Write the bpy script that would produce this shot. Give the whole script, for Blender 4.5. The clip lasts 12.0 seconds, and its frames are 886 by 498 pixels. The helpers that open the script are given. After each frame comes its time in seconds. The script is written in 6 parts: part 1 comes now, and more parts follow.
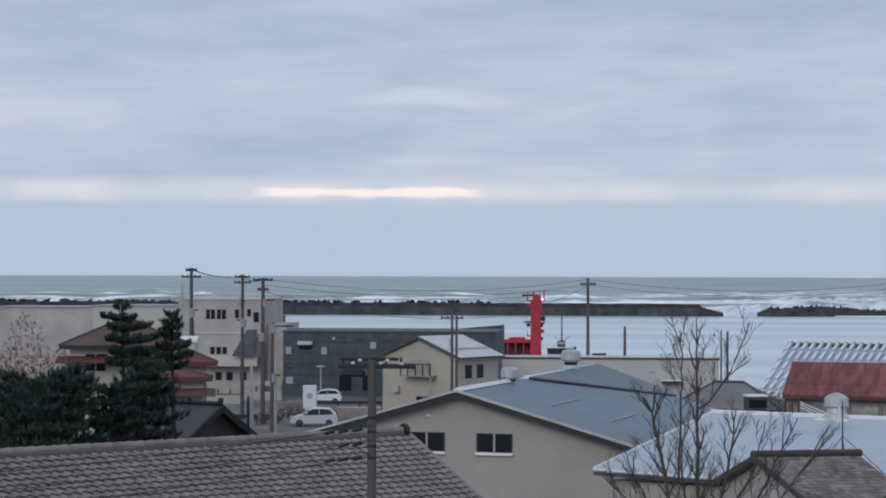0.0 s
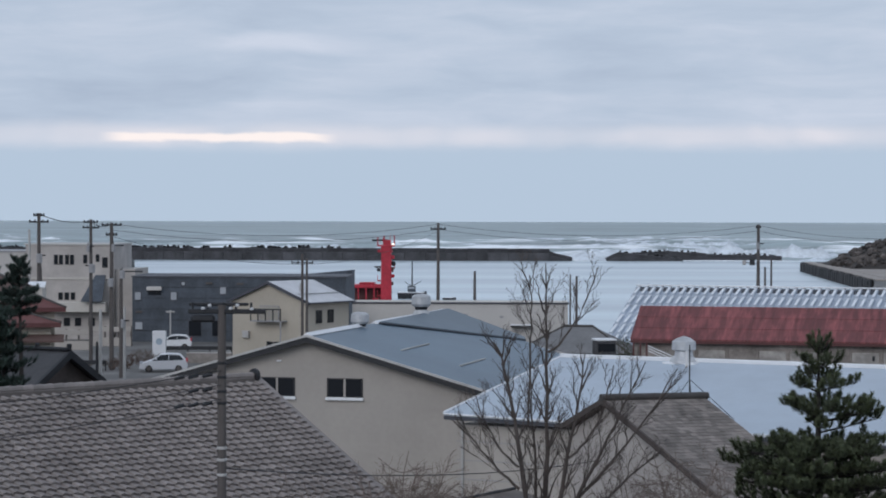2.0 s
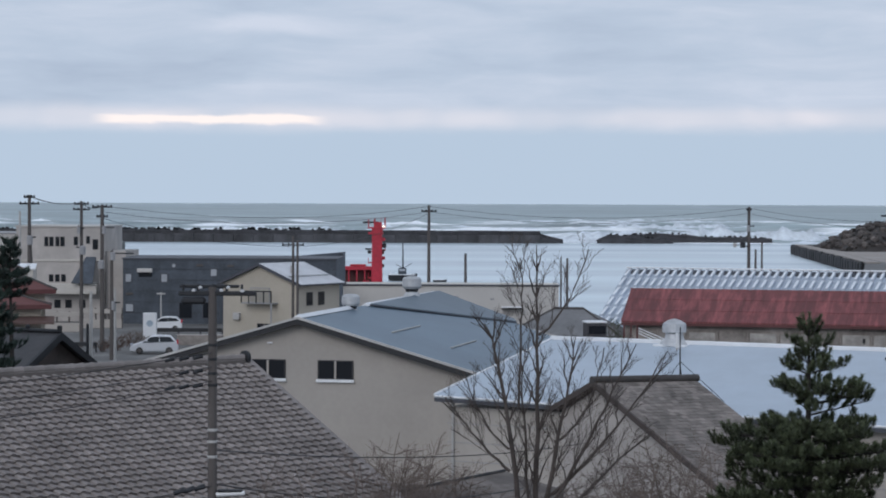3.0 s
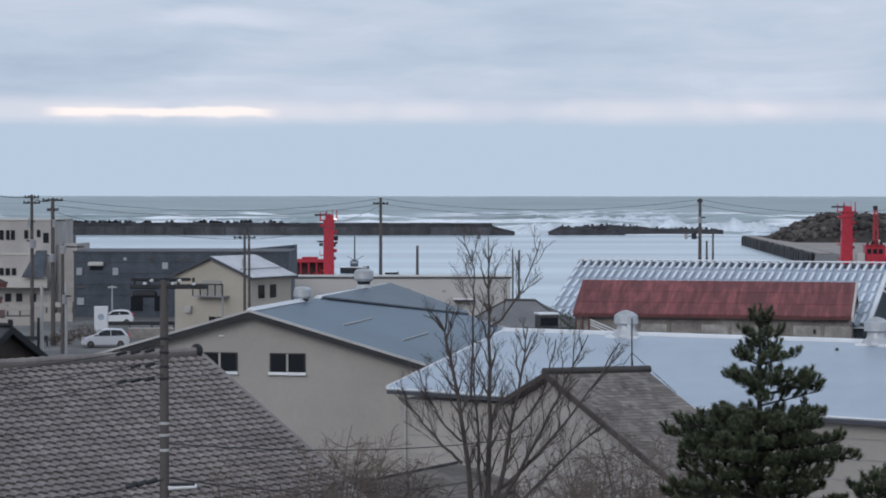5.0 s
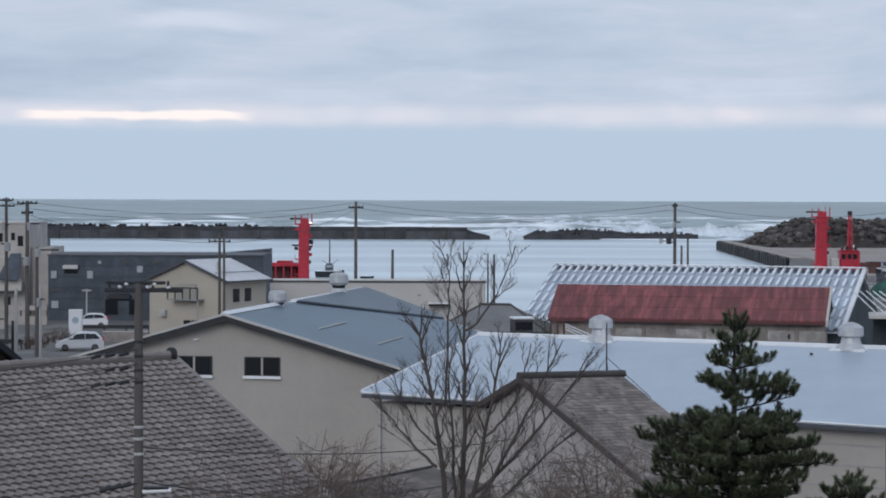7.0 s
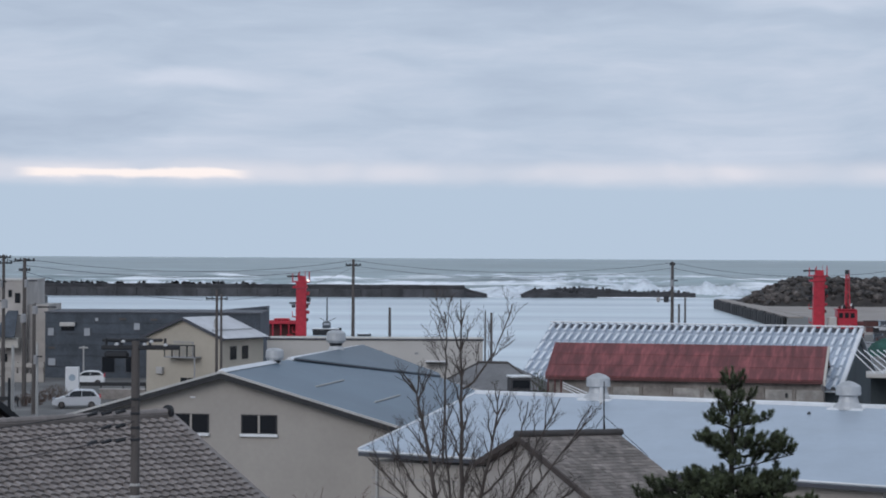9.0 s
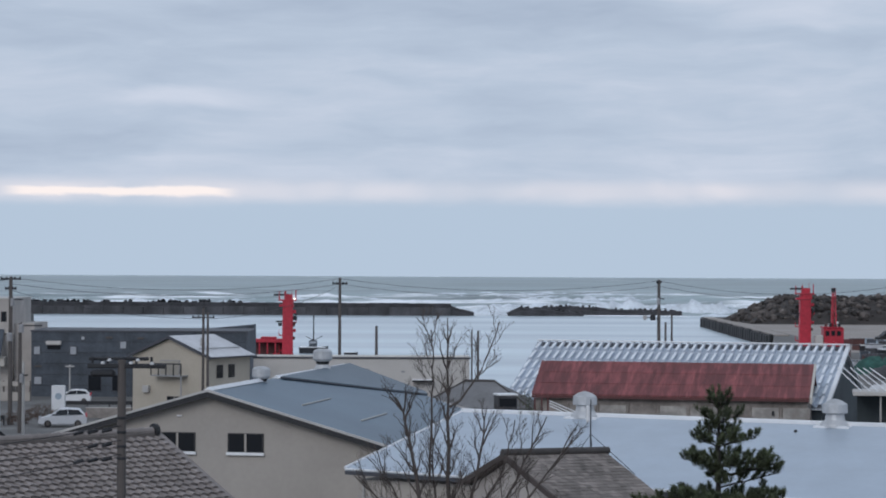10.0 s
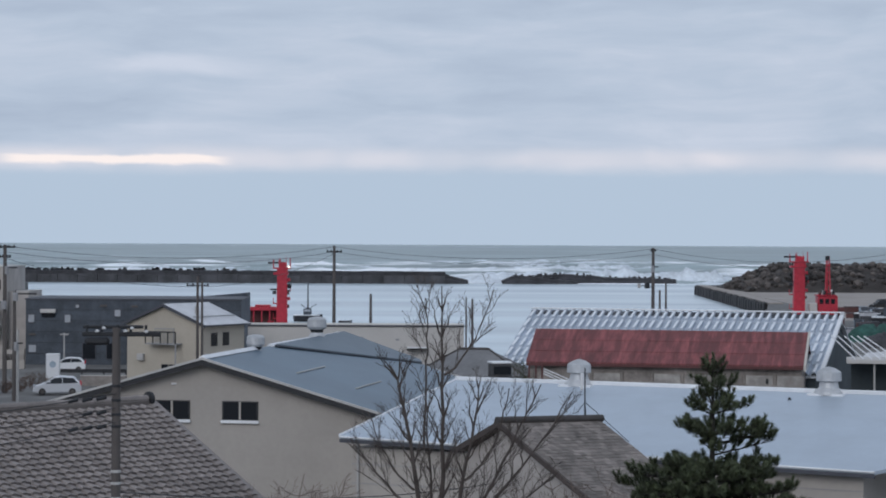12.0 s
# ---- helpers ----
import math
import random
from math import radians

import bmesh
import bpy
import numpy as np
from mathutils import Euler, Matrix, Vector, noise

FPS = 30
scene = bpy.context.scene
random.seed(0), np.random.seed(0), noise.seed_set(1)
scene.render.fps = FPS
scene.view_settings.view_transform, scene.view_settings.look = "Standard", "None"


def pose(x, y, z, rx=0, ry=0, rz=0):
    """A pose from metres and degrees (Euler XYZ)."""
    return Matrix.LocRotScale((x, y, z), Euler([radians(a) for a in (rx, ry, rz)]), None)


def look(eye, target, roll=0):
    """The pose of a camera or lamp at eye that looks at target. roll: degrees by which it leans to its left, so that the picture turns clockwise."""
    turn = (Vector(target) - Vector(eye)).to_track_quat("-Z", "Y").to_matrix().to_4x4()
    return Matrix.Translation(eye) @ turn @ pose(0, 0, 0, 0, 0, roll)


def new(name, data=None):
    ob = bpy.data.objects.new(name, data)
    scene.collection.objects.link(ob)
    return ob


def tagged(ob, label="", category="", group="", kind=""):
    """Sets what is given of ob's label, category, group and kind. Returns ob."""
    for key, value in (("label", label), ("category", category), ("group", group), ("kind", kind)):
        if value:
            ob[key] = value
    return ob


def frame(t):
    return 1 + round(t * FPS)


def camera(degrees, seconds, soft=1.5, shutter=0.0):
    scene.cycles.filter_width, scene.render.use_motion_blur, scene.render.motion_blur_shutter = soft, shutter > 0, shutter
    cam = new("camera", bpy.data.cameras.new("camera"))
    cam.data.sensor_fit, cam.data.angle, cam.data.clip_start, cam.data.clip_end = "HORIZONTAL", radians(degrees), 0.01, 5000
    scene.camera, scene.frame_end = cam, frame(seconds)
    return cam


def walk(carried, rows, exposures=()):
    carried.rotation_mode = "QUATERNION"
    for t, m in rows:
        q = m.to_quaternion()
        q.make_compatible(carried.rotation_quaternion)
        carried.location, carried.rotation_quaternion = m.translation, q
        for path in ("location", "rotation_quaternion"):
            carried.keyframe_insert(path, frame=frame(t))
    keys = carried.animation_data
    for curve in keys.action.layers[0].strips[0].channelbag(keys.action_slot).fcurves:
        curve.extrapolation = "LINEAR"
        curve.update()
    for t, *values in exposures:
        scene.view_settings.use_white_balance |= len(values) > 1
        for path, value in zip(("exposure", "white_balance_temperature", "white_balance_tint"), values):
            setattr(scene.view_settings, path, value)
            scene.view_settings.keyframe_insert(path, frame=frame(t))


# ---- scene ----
cam = camera(21.15, 12.0, soft=1.9)
EYE = 13.6
ROWS = [
    (0.0, 5.2993, 0.4973, 0.1654),
    (0.5, 4.2413, 0.3641, 0.1387),
    (1.0, 3.1316, 0.0053, 0.1079),
    (1.5, 2.2814, -0.3858, 0.12),
    (2.0, 1.6835, -0.8221, 0.1483),
    (2.5, 1.5142, -1.0905, 0.1947),
    (4.5, 0.7933, -1.4205, 0.0734),
    (5.0, 0.2944, -1.4368, 0.0344),
    (5.5, 0.0, -1.4771, 0.0614),
    (6.0, -0.2096, -1.4754, 0.0935),
    (6.5, -0.2789, -1.4534, 0.1476),
    (8.5, -0.3085, -0.3721, 0.3393),
    (9.0, -0.3617, 0.0642, 0.3221),
    (9.5, -0.4816, 0.3223, 0.2888),
    (10.0, -0.6827, 0.5067, 0.2842),
    (10.5, -0.8936, 0.5781, 0.2556),
    (11.0, -1.1592, 0.5683, 0.2447),
    (11.5, -1.1965, 0.3154, 0.2423),
    (12.0, -0.8239, -0.2636, 0.2776),
]
walk(cam, [(t, pose(0, 0, EYE, 90 + pitch, 0, yaw) @ pose(0, 0, 0, 0, 0, roll)) for t, yaw, pitch, roll in ROWS],
     [(0.0, -0.05), (1.5, -0.03), (2.5, 0.03), (4.5, 0.06), (6.5, 0.06), (8.5, 0.02), (10.0, -0.01), (11.5, -0.04), (12.0, -0.03)])

# ---- world and light ----
def nodes_of(owner):
    owner.use_nodes = True
    tree = owner.node_tree
    tree.nodes.clear()

    def add(kind, **values):
        node = tree.nodes.new(kind)
        for key, value in values.items():
            if key in node.inputs:
                node.inputs[key].default_value = value
            else:
                setattr(node, key, value)
        return node

    return tree, add, tree.links.new


def ramp_of(add, stops, mode="LINEAR"):
    node = add("ShaderNodeValToRGB")
    node.color_ramp.interpolation = mode
    while len(node.color_ramp.elements) < len(stops):
        node.color_ramp.elements.new(0.5)
    for element, (place, colour) in zip(node.color_ramp.elements, stops):
        element.position, element.color = place, (*colour, 1)
    return node


def build_world():
    world = bpy.data.worlds.new("sky")
    scene.world = world
    tree, add, link = nodes_of(world)
    coord = add("ShaderNodeTexCoord")
    split = add("ShaderNodeSeparateXYZ")
    link(coord.outputs["Generated"], split.inputs[0])
    # slow unevenness that bends every bank a little
    bend = add("ShaderNodeTexNoise", Scale=14.0, Detail=3.0, Roughness=0.5)
    link(coord.outputs["Generated"], bend.inputs["Vector"])
    centred = add("ShaderNodeVectorMath", operation="MULTIPLY_ADD")
    link(bend.outputs["Color"], centred.inputs[0])
    centred.inputs[1].default_value = (0.05, 0.05, 0.011)
    link(coord.outputs["Generated"], centred.inputs[2])
    bent = add("ShaderNodeVectorMath", operation="SUBTRACT")
    link(centred.outputs[0], bent.inputs[0])
    bent.inputs[1].default_value = (0.025, 0.025, 0.0055)

    def layer(scale, detail, rough):
        place = add("ShaderNodeMapping")
        place.inputs["Scale"].default_value = scale
        link(bent.outputs[0], place.inputs[0])
        tex = add("ShaderNodeTexNoise", Scale=1.0, Detail=detail, Roughness=rough, Distortion=0.25)
        link(place.outputs[0], tex.inputs["Vector"])
        return tex.outputs["Fac"]

    def weigh(value, factor, plus):
        node = add("ShaderNodeMath", operation="MULTIPLY_ADD")
        link(value, node.inputs[0])
        node.inputs[1].default_value = factor
        if isinstance(plus, (int, float)):
            node.inputs[2].default_value = plus
        else:
            link(plus, node.inputs[2])
        return node.outputs[0]

    def band(value, inner, outer):
        """1 within the inner distance, 0 beyond the outer one."""
        node = add("ShaderNodeMapRange")
        node.interpolation_type = "SMOOTHSTEP"
        node.inputs["From Min"].default_value, node.inputs["From Max"].default_value = outer, inner
        link(value, node.inputs["Value"])
        return node.outputs[0]

    def bank(side, rise, wide, tall):
        """A soft oval bank of cloud at a side and a rise of the sky."""
        place = add("ShaderNodeMapping", vector_type="TEXTURE")
        place.inputs["Location"].default_value = (side, 0, rise)
        place.inputs["Scale"].default_value = (wide, 1e4, tall)
        link(bent.outputs[0], place.inputs[0])
        far = add("ShaderNodeVectorMath", operation="LENGTH")
        link(place.outputs[0], far.inputs[0])
        return band(far.outputs["Value"], 0.15, 1.0)

    # layered cloud deck: long banks, thin in height
    large = layer((5.5, 2.0, 34.0), 4.0, 0.45)
    wisp = layer((15.0, 3.0, 84.0), 6.0, 0.58)
    deck = weigh(large, 0.56, weigh(wisp, 0.44, 0.0))
    for side, rise, wide, tall, gain in ((-0.095, 0.0725, 0.05, 0.0065, 0.19), (-0.03, 0.088, 0.06, 0.006, 0.06), (0.05, 0.110, 0.085, 0.014, -0.17), (0.15, 0.104, 0.05, 0.008, 0.06), (0.15, 0.045, 0.12, 0.009, 0.09), (-0.13, 0.1, 0.06, 0.01, -0.05), (0.06, 0.056, 0.1, 0.009, -0.05), (-0.16, 0.052, 0.09, 0.008, -0.04)):
        deck = weigh(bank(side, rise, wide, tall), gain, deck)
    cloud = ramp_of(add, [(0.32, (0.40, 0.48, 0.61)), (0.49, (0.48, 0.565, 0.695)), (0.68, (0.605, 0.665, 0.785))])
    link(deck, cloud.inputs[0])
    # clear even haze close to the horizon
    haze = add("ShaderNodeMapRange")
    haze.inputs["From Min"].default_value, haze.inputs["From Max"].default_value = 0.023, 0.040
    haze.interpolation_type = "SMOOTHSTEP"
    link(split.outputs[2], haze.inputs["Value"])
    mix = add("ShaderNodeMix", data_type="RGBA")
    link(haze.outputs[0], mix.inputs["Factor"])
    mix.inputs[6].default_value = (0.465, 0.57, 0.705, 1)
    link(cloud.outputs[0], mix.inputs[7])
    # the gap under the cloud edge where the low light comes through
    tatter = layer((30.0, 4.0, 70.0), 4.0, 0.55)
    height = weigh(tatter, 0.0050, weigh(wisp, 0.0040, split.outputs[2]))

    def slit(rise, inner, outer):
        off = add("ShaderNodeMath", operation="SUBTRACT")
        link(height, off.inputs[0])
        off.inputs[1].default_value = rise
        size = add("ShaderNodeMath", operation="ABSOLUTE")
        link(off.outputs[0], size.inputs[0])
        return band(size.outputs[0], inner, outer)

    def stretch_of(centre, inner, outer):
        side = add("ShaderNodeMath", operation="SUBTRACT")
        link(split.outputs[0], side.inputs[0])
        side.inputs[1].default_value = centre
        away = add("ShaderNodeMath", operation="ABSOLUTE")
        link(side.outputs[0], away.inputs[0])
        return band(away.outputs[0], inner, outer)

    def times(a, b):
        node = add("ShaderNodeMath", operation="MULTIPLY", use_clamp=True)
        link(a, node.inputs[0])
        link(b, node.inputs[1])
        return node.outputs[0]

    patches = layer((17.0, 2.0, 3.0), 2.0, 0.5)
    broken = add("ShaderNodeMapRange")
    broken.inputs["From Min"].default_value, broken.inputs["From Max"].default_value = 0.36, 0.62
    broken.inputs["To Min"].default_value, broken.inputs["To Max"].default_value = 0.3, 0.95
    link(patches, broken.inputs["Value"])
    soft = times(slit(0.0376, 0.0006, 0.0076), broken.outputs[0])
    veil = add("ShaderNodeMix", data_type="RGBA")
    link(soft, veil.inputs["Factor"])
    link(mix.outputs[2], veil.inputs[6])
    veil.inputs[7].default_value = (0.75, 0.745, 0.815, 1)
    bright = times(slit(0.0367, 0.0008, 0.0025), stretch_of(-0.123, 0.038, 0.051))
    glow = add("ShaderNodeMix", data_type="RGBA")
    link(bright, glow.inputs["Factor"])
    link(veil.outputs[2], glow.inputs[6])
    glow.inputs[7].default_value = (0.99, 0.90, 0.88, 1)
    back = add("ShaderNodeBackground", Strength=1.0)
    link(glow.outputs[2], back.inputs["Color"])
    out = add("ShaderNodeOutputWorld")
    link(back.outputs[0], out.inputs["Surface"])


build_world()
sun_data = bpy.data.lights.new("sun", "SUN")
sun_data.energy, sun_data.angle, sun_data.color = 0.86, radians(30), (0.98, 0.96, 0.97)
sun = new("sun", sun_data)
sun.matrix_world = look((-70, -110, 90), (0, 60, 0))


# ---- materials ----
def paint(name, colour, rough=0.7, metal=0.0, spread=0.18, grain=3.0, fine=40.0, bump=0.15, stretch=(1, 1, 1), stain=None, piece=0.0):
    """A surface with stains at one scale and grain at another. piece: how far alike pieces differ."""
    m = bpy.data.materials.new(name)
    tree, add, link = nodes_of(m)
    coord = add("ShaderNodeTexCoord")
    place = add("ShaderNodeMapping")
    place.inputs["Scale"].default_value = stretch
    link(coord.outputs["Object"], place.inputs[0])
    big = add("ShaderNodeTexNoise", Scale=1.0 / grain, Detail=6.0, Roughness=0.6)
    small = add("ShaderNodeTexNoise", Scale=fine / 10, Detail=4.0, Roughness=0.6)
    link(place.outputs[0], big.inputs["Vector"])
    link(place.outputs[0], small.inputs["Vector"])
    low = tuple(c * (1 - spread) for c in colour)
    high = tuple(min(1, c * (1 + spread)) for c in colour)
    tone = ramp_of(add, [(0.3, low), (0.7, high)] if stain is None else [(0.3, stain), (0.46, low), (0.7, high)])
    link(big.outputs["Fac"], tone.inputs[0])
    speck = add("ShaderNodeMapRange")
    speck.inputs["To Min"].default_value, speck.inputs["To Max"].default_value = 1 - spread * 0.6, 1 + spread * 0.6
    link(small.outputs["Fac"], speck.inputs["Value"])
    mul = add("ShaderNodeVectorMath", operation="SCALE")
    link(tone.outputs[0], mul.inputs[0])
    link(speck.outputs[0], mul.inputs["Scale"])
    colour_out = mul.outputs[0]
    if piece:
        info = add("ShaderNodeObjectInfo")
        island = add("ShaderNodeNewGeometry")
        both = add("ShaderNodeMath", operation="ADD")
        link(info.outputs["Random"], both.inputs[0])
        link(island.outputs["Random Per Island"], both.inputs[1])
        wrap = add("ShaderNodeMath", operation="FRACT")
        link(both.outputs[0], wrap.inputs[0])
        vary = add("ShaderNodeMapRange")
        vary.inputs["To Min"].default_value, vary.inputs["To Max"].default_value = 1 - piece, 1 + piece
        link(wrap.outputs[0], vary.inputs["Value"])
        again = add("ShaderNodeVectorMath", operation="SCALE")
        link(colour_out, again.inputs[0])
        link(vary.outputs[0], again.inputs["Scale"])
        colour_out = again.outputs[0]
    shader = add("ShaderNodeBsdfPrincipled", Roughness=rough, Metallic=metal)
    link(colour_out, shader.inputs["Base Color"])
    relief = add("ShaderNodeBump", Strength=bump, Distance=0.05)
    link(small.outputs["Fac"], relief.inputs["Height"])
    link(relief.outputs[0], shader.inputs["Normal"])
    out = add("ShaderNodeOutputMaterial")
    link(shader.outputs[0], out.inputs["Surface"])
    return m


def glass(name, colour):
    m = bpy.data.materials.new(name)
    tree, add, link = nodes_of(m)
    shader = add("ShaderNodeBsdfPrincipled", Roughness=0.12, IOR=1.45)
    shader.inputs["Base Color"].default_value = (*colour, 1)
    out = add("ShaderNodeOutputMaterial")
    link(shader.outputs[0], out.inputs["Surface"])
    return m


def water(name, deep, wide, bump, rough=0.3, foam=None):
    """Water; foam: (near, far, share), the stretch along y in which drawn-out foam lies on it."""
    m = bpy.data.materials.new(name)
    tree, add, link = nodes_of(m)
    coord = add("ShaderNodeTexCoord")
    place = add("ShaderNodeMapping")
    place.inputs["Scale"].default_value = (0.3, 1.0, 1.0) if foam else (0.12, 1.0, 1.0)
    link(coord.outputs["Object"], place.inputs[0])
    ripple = add("ShaderNodeTexNoise", Scale=0.22, Detail=6.0, Roughness=0.6)
    link(place.outputs[0], ripple.inputs["Vector"])
    swell = add("ShaderNodeTexNoise", Scale=wide, Detail=4.0, Roughness=0.55)
    link(place.outputs[0], swell.inputs["Vector"])
    tone = ramp_of(add, [(0.35, tuple(c * (0.66 if foam else 0.84) for c in deep)), (0.65, tuple(c * (1.3 if foam else 1.16) for c in deep))])
    link(swell.outputs["Fac"], tone.inputs[0])
    shader = add("ShaderNodeBsdfPrincipled", Roughness=rough, IOR=1.33)
    link(tone.outputs[0], shader.inputs["Base Color"])
    relief = add("ShaderNodeBump", Strength=bump, Distance=0.6)
    link(ripple.outputs["Fac"], relief.inputs["Height"])
    link(relief.outputs[0], shader.inputs["Normal"])
    surface = shader.outputs[0]
    if foam:
        near, far, share = foam
        split = add("ShaderNodeSeparateXYZ")
        link(coord.outputs["Object"], split.inputs[0])
        zone = add("ShaderNodeMapRange")
        zone.inputs["From Min"].default_value, zone.inputs["From Max"].default_value = far, near
        link(split.outputs[1], zone.inputs["Value"])
        stretch = add("ShaderNodeMapping")
        stretch.inputs["Scale"].default_value = (0.011, 0.016, 0.16)
        link(coord.outputs["Object"], stretch.inputs[0])
        streak = add("ShaderNodeTexNoise", Scale=1.0, Detail=9.0, Roughness=0.62, Distortion=0.6)
        link(stretch.outputs[0], streak.inputs["Vector"])
        total = add("ShaderNodeMath", operation="MULTIPLY_ADD")
        link(zone.outputs[0], total.inputs[0])
        total.inputs[1].default_value = share
        link(streak.outputs["Fac"], total.inputs[2])
        crest = add("ShaderNodeMath", operation="MULTIPLY_ADD")
        link(split.outputs[2], crest.inputs[0])
        crest.inputs[1].default_value = 0.055
        link(total.outputs[0], crest.inputs[2])
        mask = add("ShaderNodeMapRange")
        mask.interpolation_type = "SMOOTHSTEP"
        mask.inputs["From Min"].default_value, mask.inputs["From Max"].default_value = 0.50, 0.62
        link(crest.outputs[0], mask.inputs["Value"])
        white = add("ShaderNodeBsdfDiffuse", Roughness=0.8)
        white.inputs["Color"].default_value = (0.80, 0.84, 0.88, 1)
        blend = add("ShaderNodeMixShader")
        link(mask.outputs[0], blend.inputs[0])
        link(surface, blend.inputs[1])
        link(white.outputs[0], blend.inputs[2])
        surface = blend.outputs[0]
    out = add("ShaderNodeOutputMaterial")
    link(surface, out.inputs["Surface"])
    return m


M_ASPHALT = paint("asphalt", (0.16, 0.155, 0.15), 0.9, grain=6, spread=0.25, stain=(0.10, 0.10, 0.095))
M_SAND = paint("sandy_concrete", (0.31, 0.275, 0.25), 0.9, grain=9, spread=0.2)
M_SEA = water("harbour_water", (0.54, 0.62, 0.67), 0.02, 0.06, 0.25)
M_SWELL = water("open_sea", (0.225, 0.29, 0.30), 0.011, 0.3, 0.35, (850, 1750, 0.16))
M_FOAM = paint("sea_foam", (0.66, 0.71, 0.76), 0.8, grain=4, spread=0.25, fine=12, bump=0.6)
M_WALL = paint("beige_render", (0.385, 0.355, 0.325), 0.85, grain=4, spread=0.09, bump=0.1)
M_WALL_PALE = paint("pale_render", (0.52, 0.49, 0.45), 0.85, grain=4, spread=0.1, bump=0.1)
M_WALL_CREAM = paint("cream_render", (0.445, 0.40, 0.335), 0.85, grain=4, spread=0.08)
M_WALL_GREY = paint("grey_panel", (0.50, 0.48, 0.46), 0.8, grain=5, spread=0.08)
M_SLATE = paint("dark_cladding", (0.058, 0.070, 0.088), 0.7, grain=2, spread=0.4)
M_TILE = paint("brown_roof_tile", (0.225, 0.20, 0.19), 0.75, grain=2, spread=0.22, piece=0.17)
M_TILE_DARK = paint("dark_brown_tile", (0.12, 0.105, 0.098), 0.75, grain=1, spread=0.2)
M_PORCELAIN = paint("porcelain", (0.55, 0.55, 0.56), 0.3, grain=0.3, spread=0.1)
# dark ridge caps, and the painted shade between the near roof's tiles
M_RIDGE_GAP = paint("dark_ridge_and_gap_shade", (0.06, 0.054, 0.052), 0.75, grain=1, spread=0.2)
M_BLUE = paint("blue_grey_sheet_roof", (0.115, 0.165, 0.215), 0.45, 0.2, grain=6, spread=0.12, stretch=(1, 1, 1))
M_BLUE_DULL = paint("weathered_blue_sheet_roof", (0.115, 0.15, 0.185), 0.5, 0.2, grain=5, spread=0.12)
M_PALE_ROOF = paint("pale_blue_sheet_roof", (0.41, 0.47, 0.54), 0.4, 0.2, grain=2.5, spread=0.08, bump=0.05)
M_VENT = paint("grey_vent_sheet", (0.46, 0.47, 0.485), 0.5, 0.2, grain=0.8, spread=0.2)
M_WHITE_TRIM = paint("white_flashing", (0.75, 0.76, 0.78), 0.5, 0.2, grain=2, spread=0.08)
# pans and rib sides of the shed roof, their shade put into the colour
M_ZINC_SHADE = paint("shaded_roof_sheet", (0.40, 0.45, 0.52), 0.55, 0.15, grain=3, spread=0.2)
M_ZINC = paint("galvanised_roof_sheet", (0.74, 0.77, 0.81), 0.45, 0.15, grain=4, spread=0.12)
M_RED_ROOF = paint("rusty_red_roof", (0.215, 0.062, 0.064), 0.65, piece=0.14, grain=1.6, spread=0.36, stain=(0.12, 0.038, 0.04), stretch=(3.2, 0.3, 1))
M_RED = paint("red_paint", (0.43, 0.020, 0.040), 0.45, grain=1, spread=0.25)
M_BROWN = paint("brown_shingle", (0.195, 0.17, 0.155), 0.9, grain=1.2, spread=0.3, fine=80, bump=0.5, piece=0.3)
M_DARK = paint("dark_steel", (0.018, 0.019, 0.023), 0.6, grain=1, spread=0.2)
M_CONCRETE = paint("pole_concrete", (0.095, 0.084, 0.08), 0.85, grain=2, spread=0.15)
M_PALE_POLE = paint("pale_pole", (0.42, 0.41, 0.40), 0.8, grain=2, spread=0.1)
M_GLASS = glass("dark_window_glass", (0.012, 0.014, 0.018))
M_WHITE = paint("white_paint", (0.72, 0.73, 0.75), 0.35, grain=2, spread=0.05, bump=0.03)
M_ROCK = paint("dark_rock", (0.068, 0.058, 0.053), 0.9, grain=3, spread=0.45, piece=0.75)
M_BREAK = paint("wet_concrete", (0.042, 0.042, 0.047), 0.8, grain=5, spread=0.55)
M_FENDER = paint("black_fender_rubber", (0.026, 0.025, 0.027), 0.85, grain=2, spread=0.5, piece=0.6)
M_BREAK_FACE = paint("wave_worn_concrete", (0.062, 0.061, 0.066), 0.8, grain=6, spread=0.6, stretch=(1, 1, 0.5), piece=0.25)
M_NEEDLE_DARK = paint("dark_needles", (0.034, 0.056, 0.045), 0.8, grain=0.8, spread=0.4, piece=0.4)
M_PINE_BARK = paint("pine_bark", (0.035, 0.03, 0.027), 0.9, grain=0.5, spread=0.25)
M_BARK = paint("grey_bark", (0.078, 0.064, 0.058), 0.9, grain=0.5, spread=0.25)
M_TWIG = paint("brown_twig", (0.155, 0.122, 0.106), 0.9, grain=0.5, spread=0.25)
M_NEEDLE = paint("pine_needles", (0.068, 0.084, 0.042), 0.8, grain=0.8, spread=0.4, piece=0.4)
M_ROCK_PALE = paint("pale_rock", (0.20, 0.175, 0.16), 0.9, grain=2, spread=0.3)
M_TRIM_PALE = paint("pale_verge_trim", (0.46, 0.45, 0.44), 0.6, grain=3, spread=0.15)
M_TRIM_GREY = paint("grey_trim", (0.30, 0.30, 0.31), 0.6, grain=3, spread=0.12)
M_TRIM_DARK = paint("slate_trim", (0.06, 0.064, 0.078), 0.6, grain=3, spread=0.15)
M_BROWN_DARK = paint("dark_brown_board", (0.075, 0.06, 0.055), 0.8, grain=1, spread=0.2)
M_SHED_WALL = paint("dark_cladding_green", (0.05, 0.065, 0.075), 0.7, grain=3, spread=0.25)
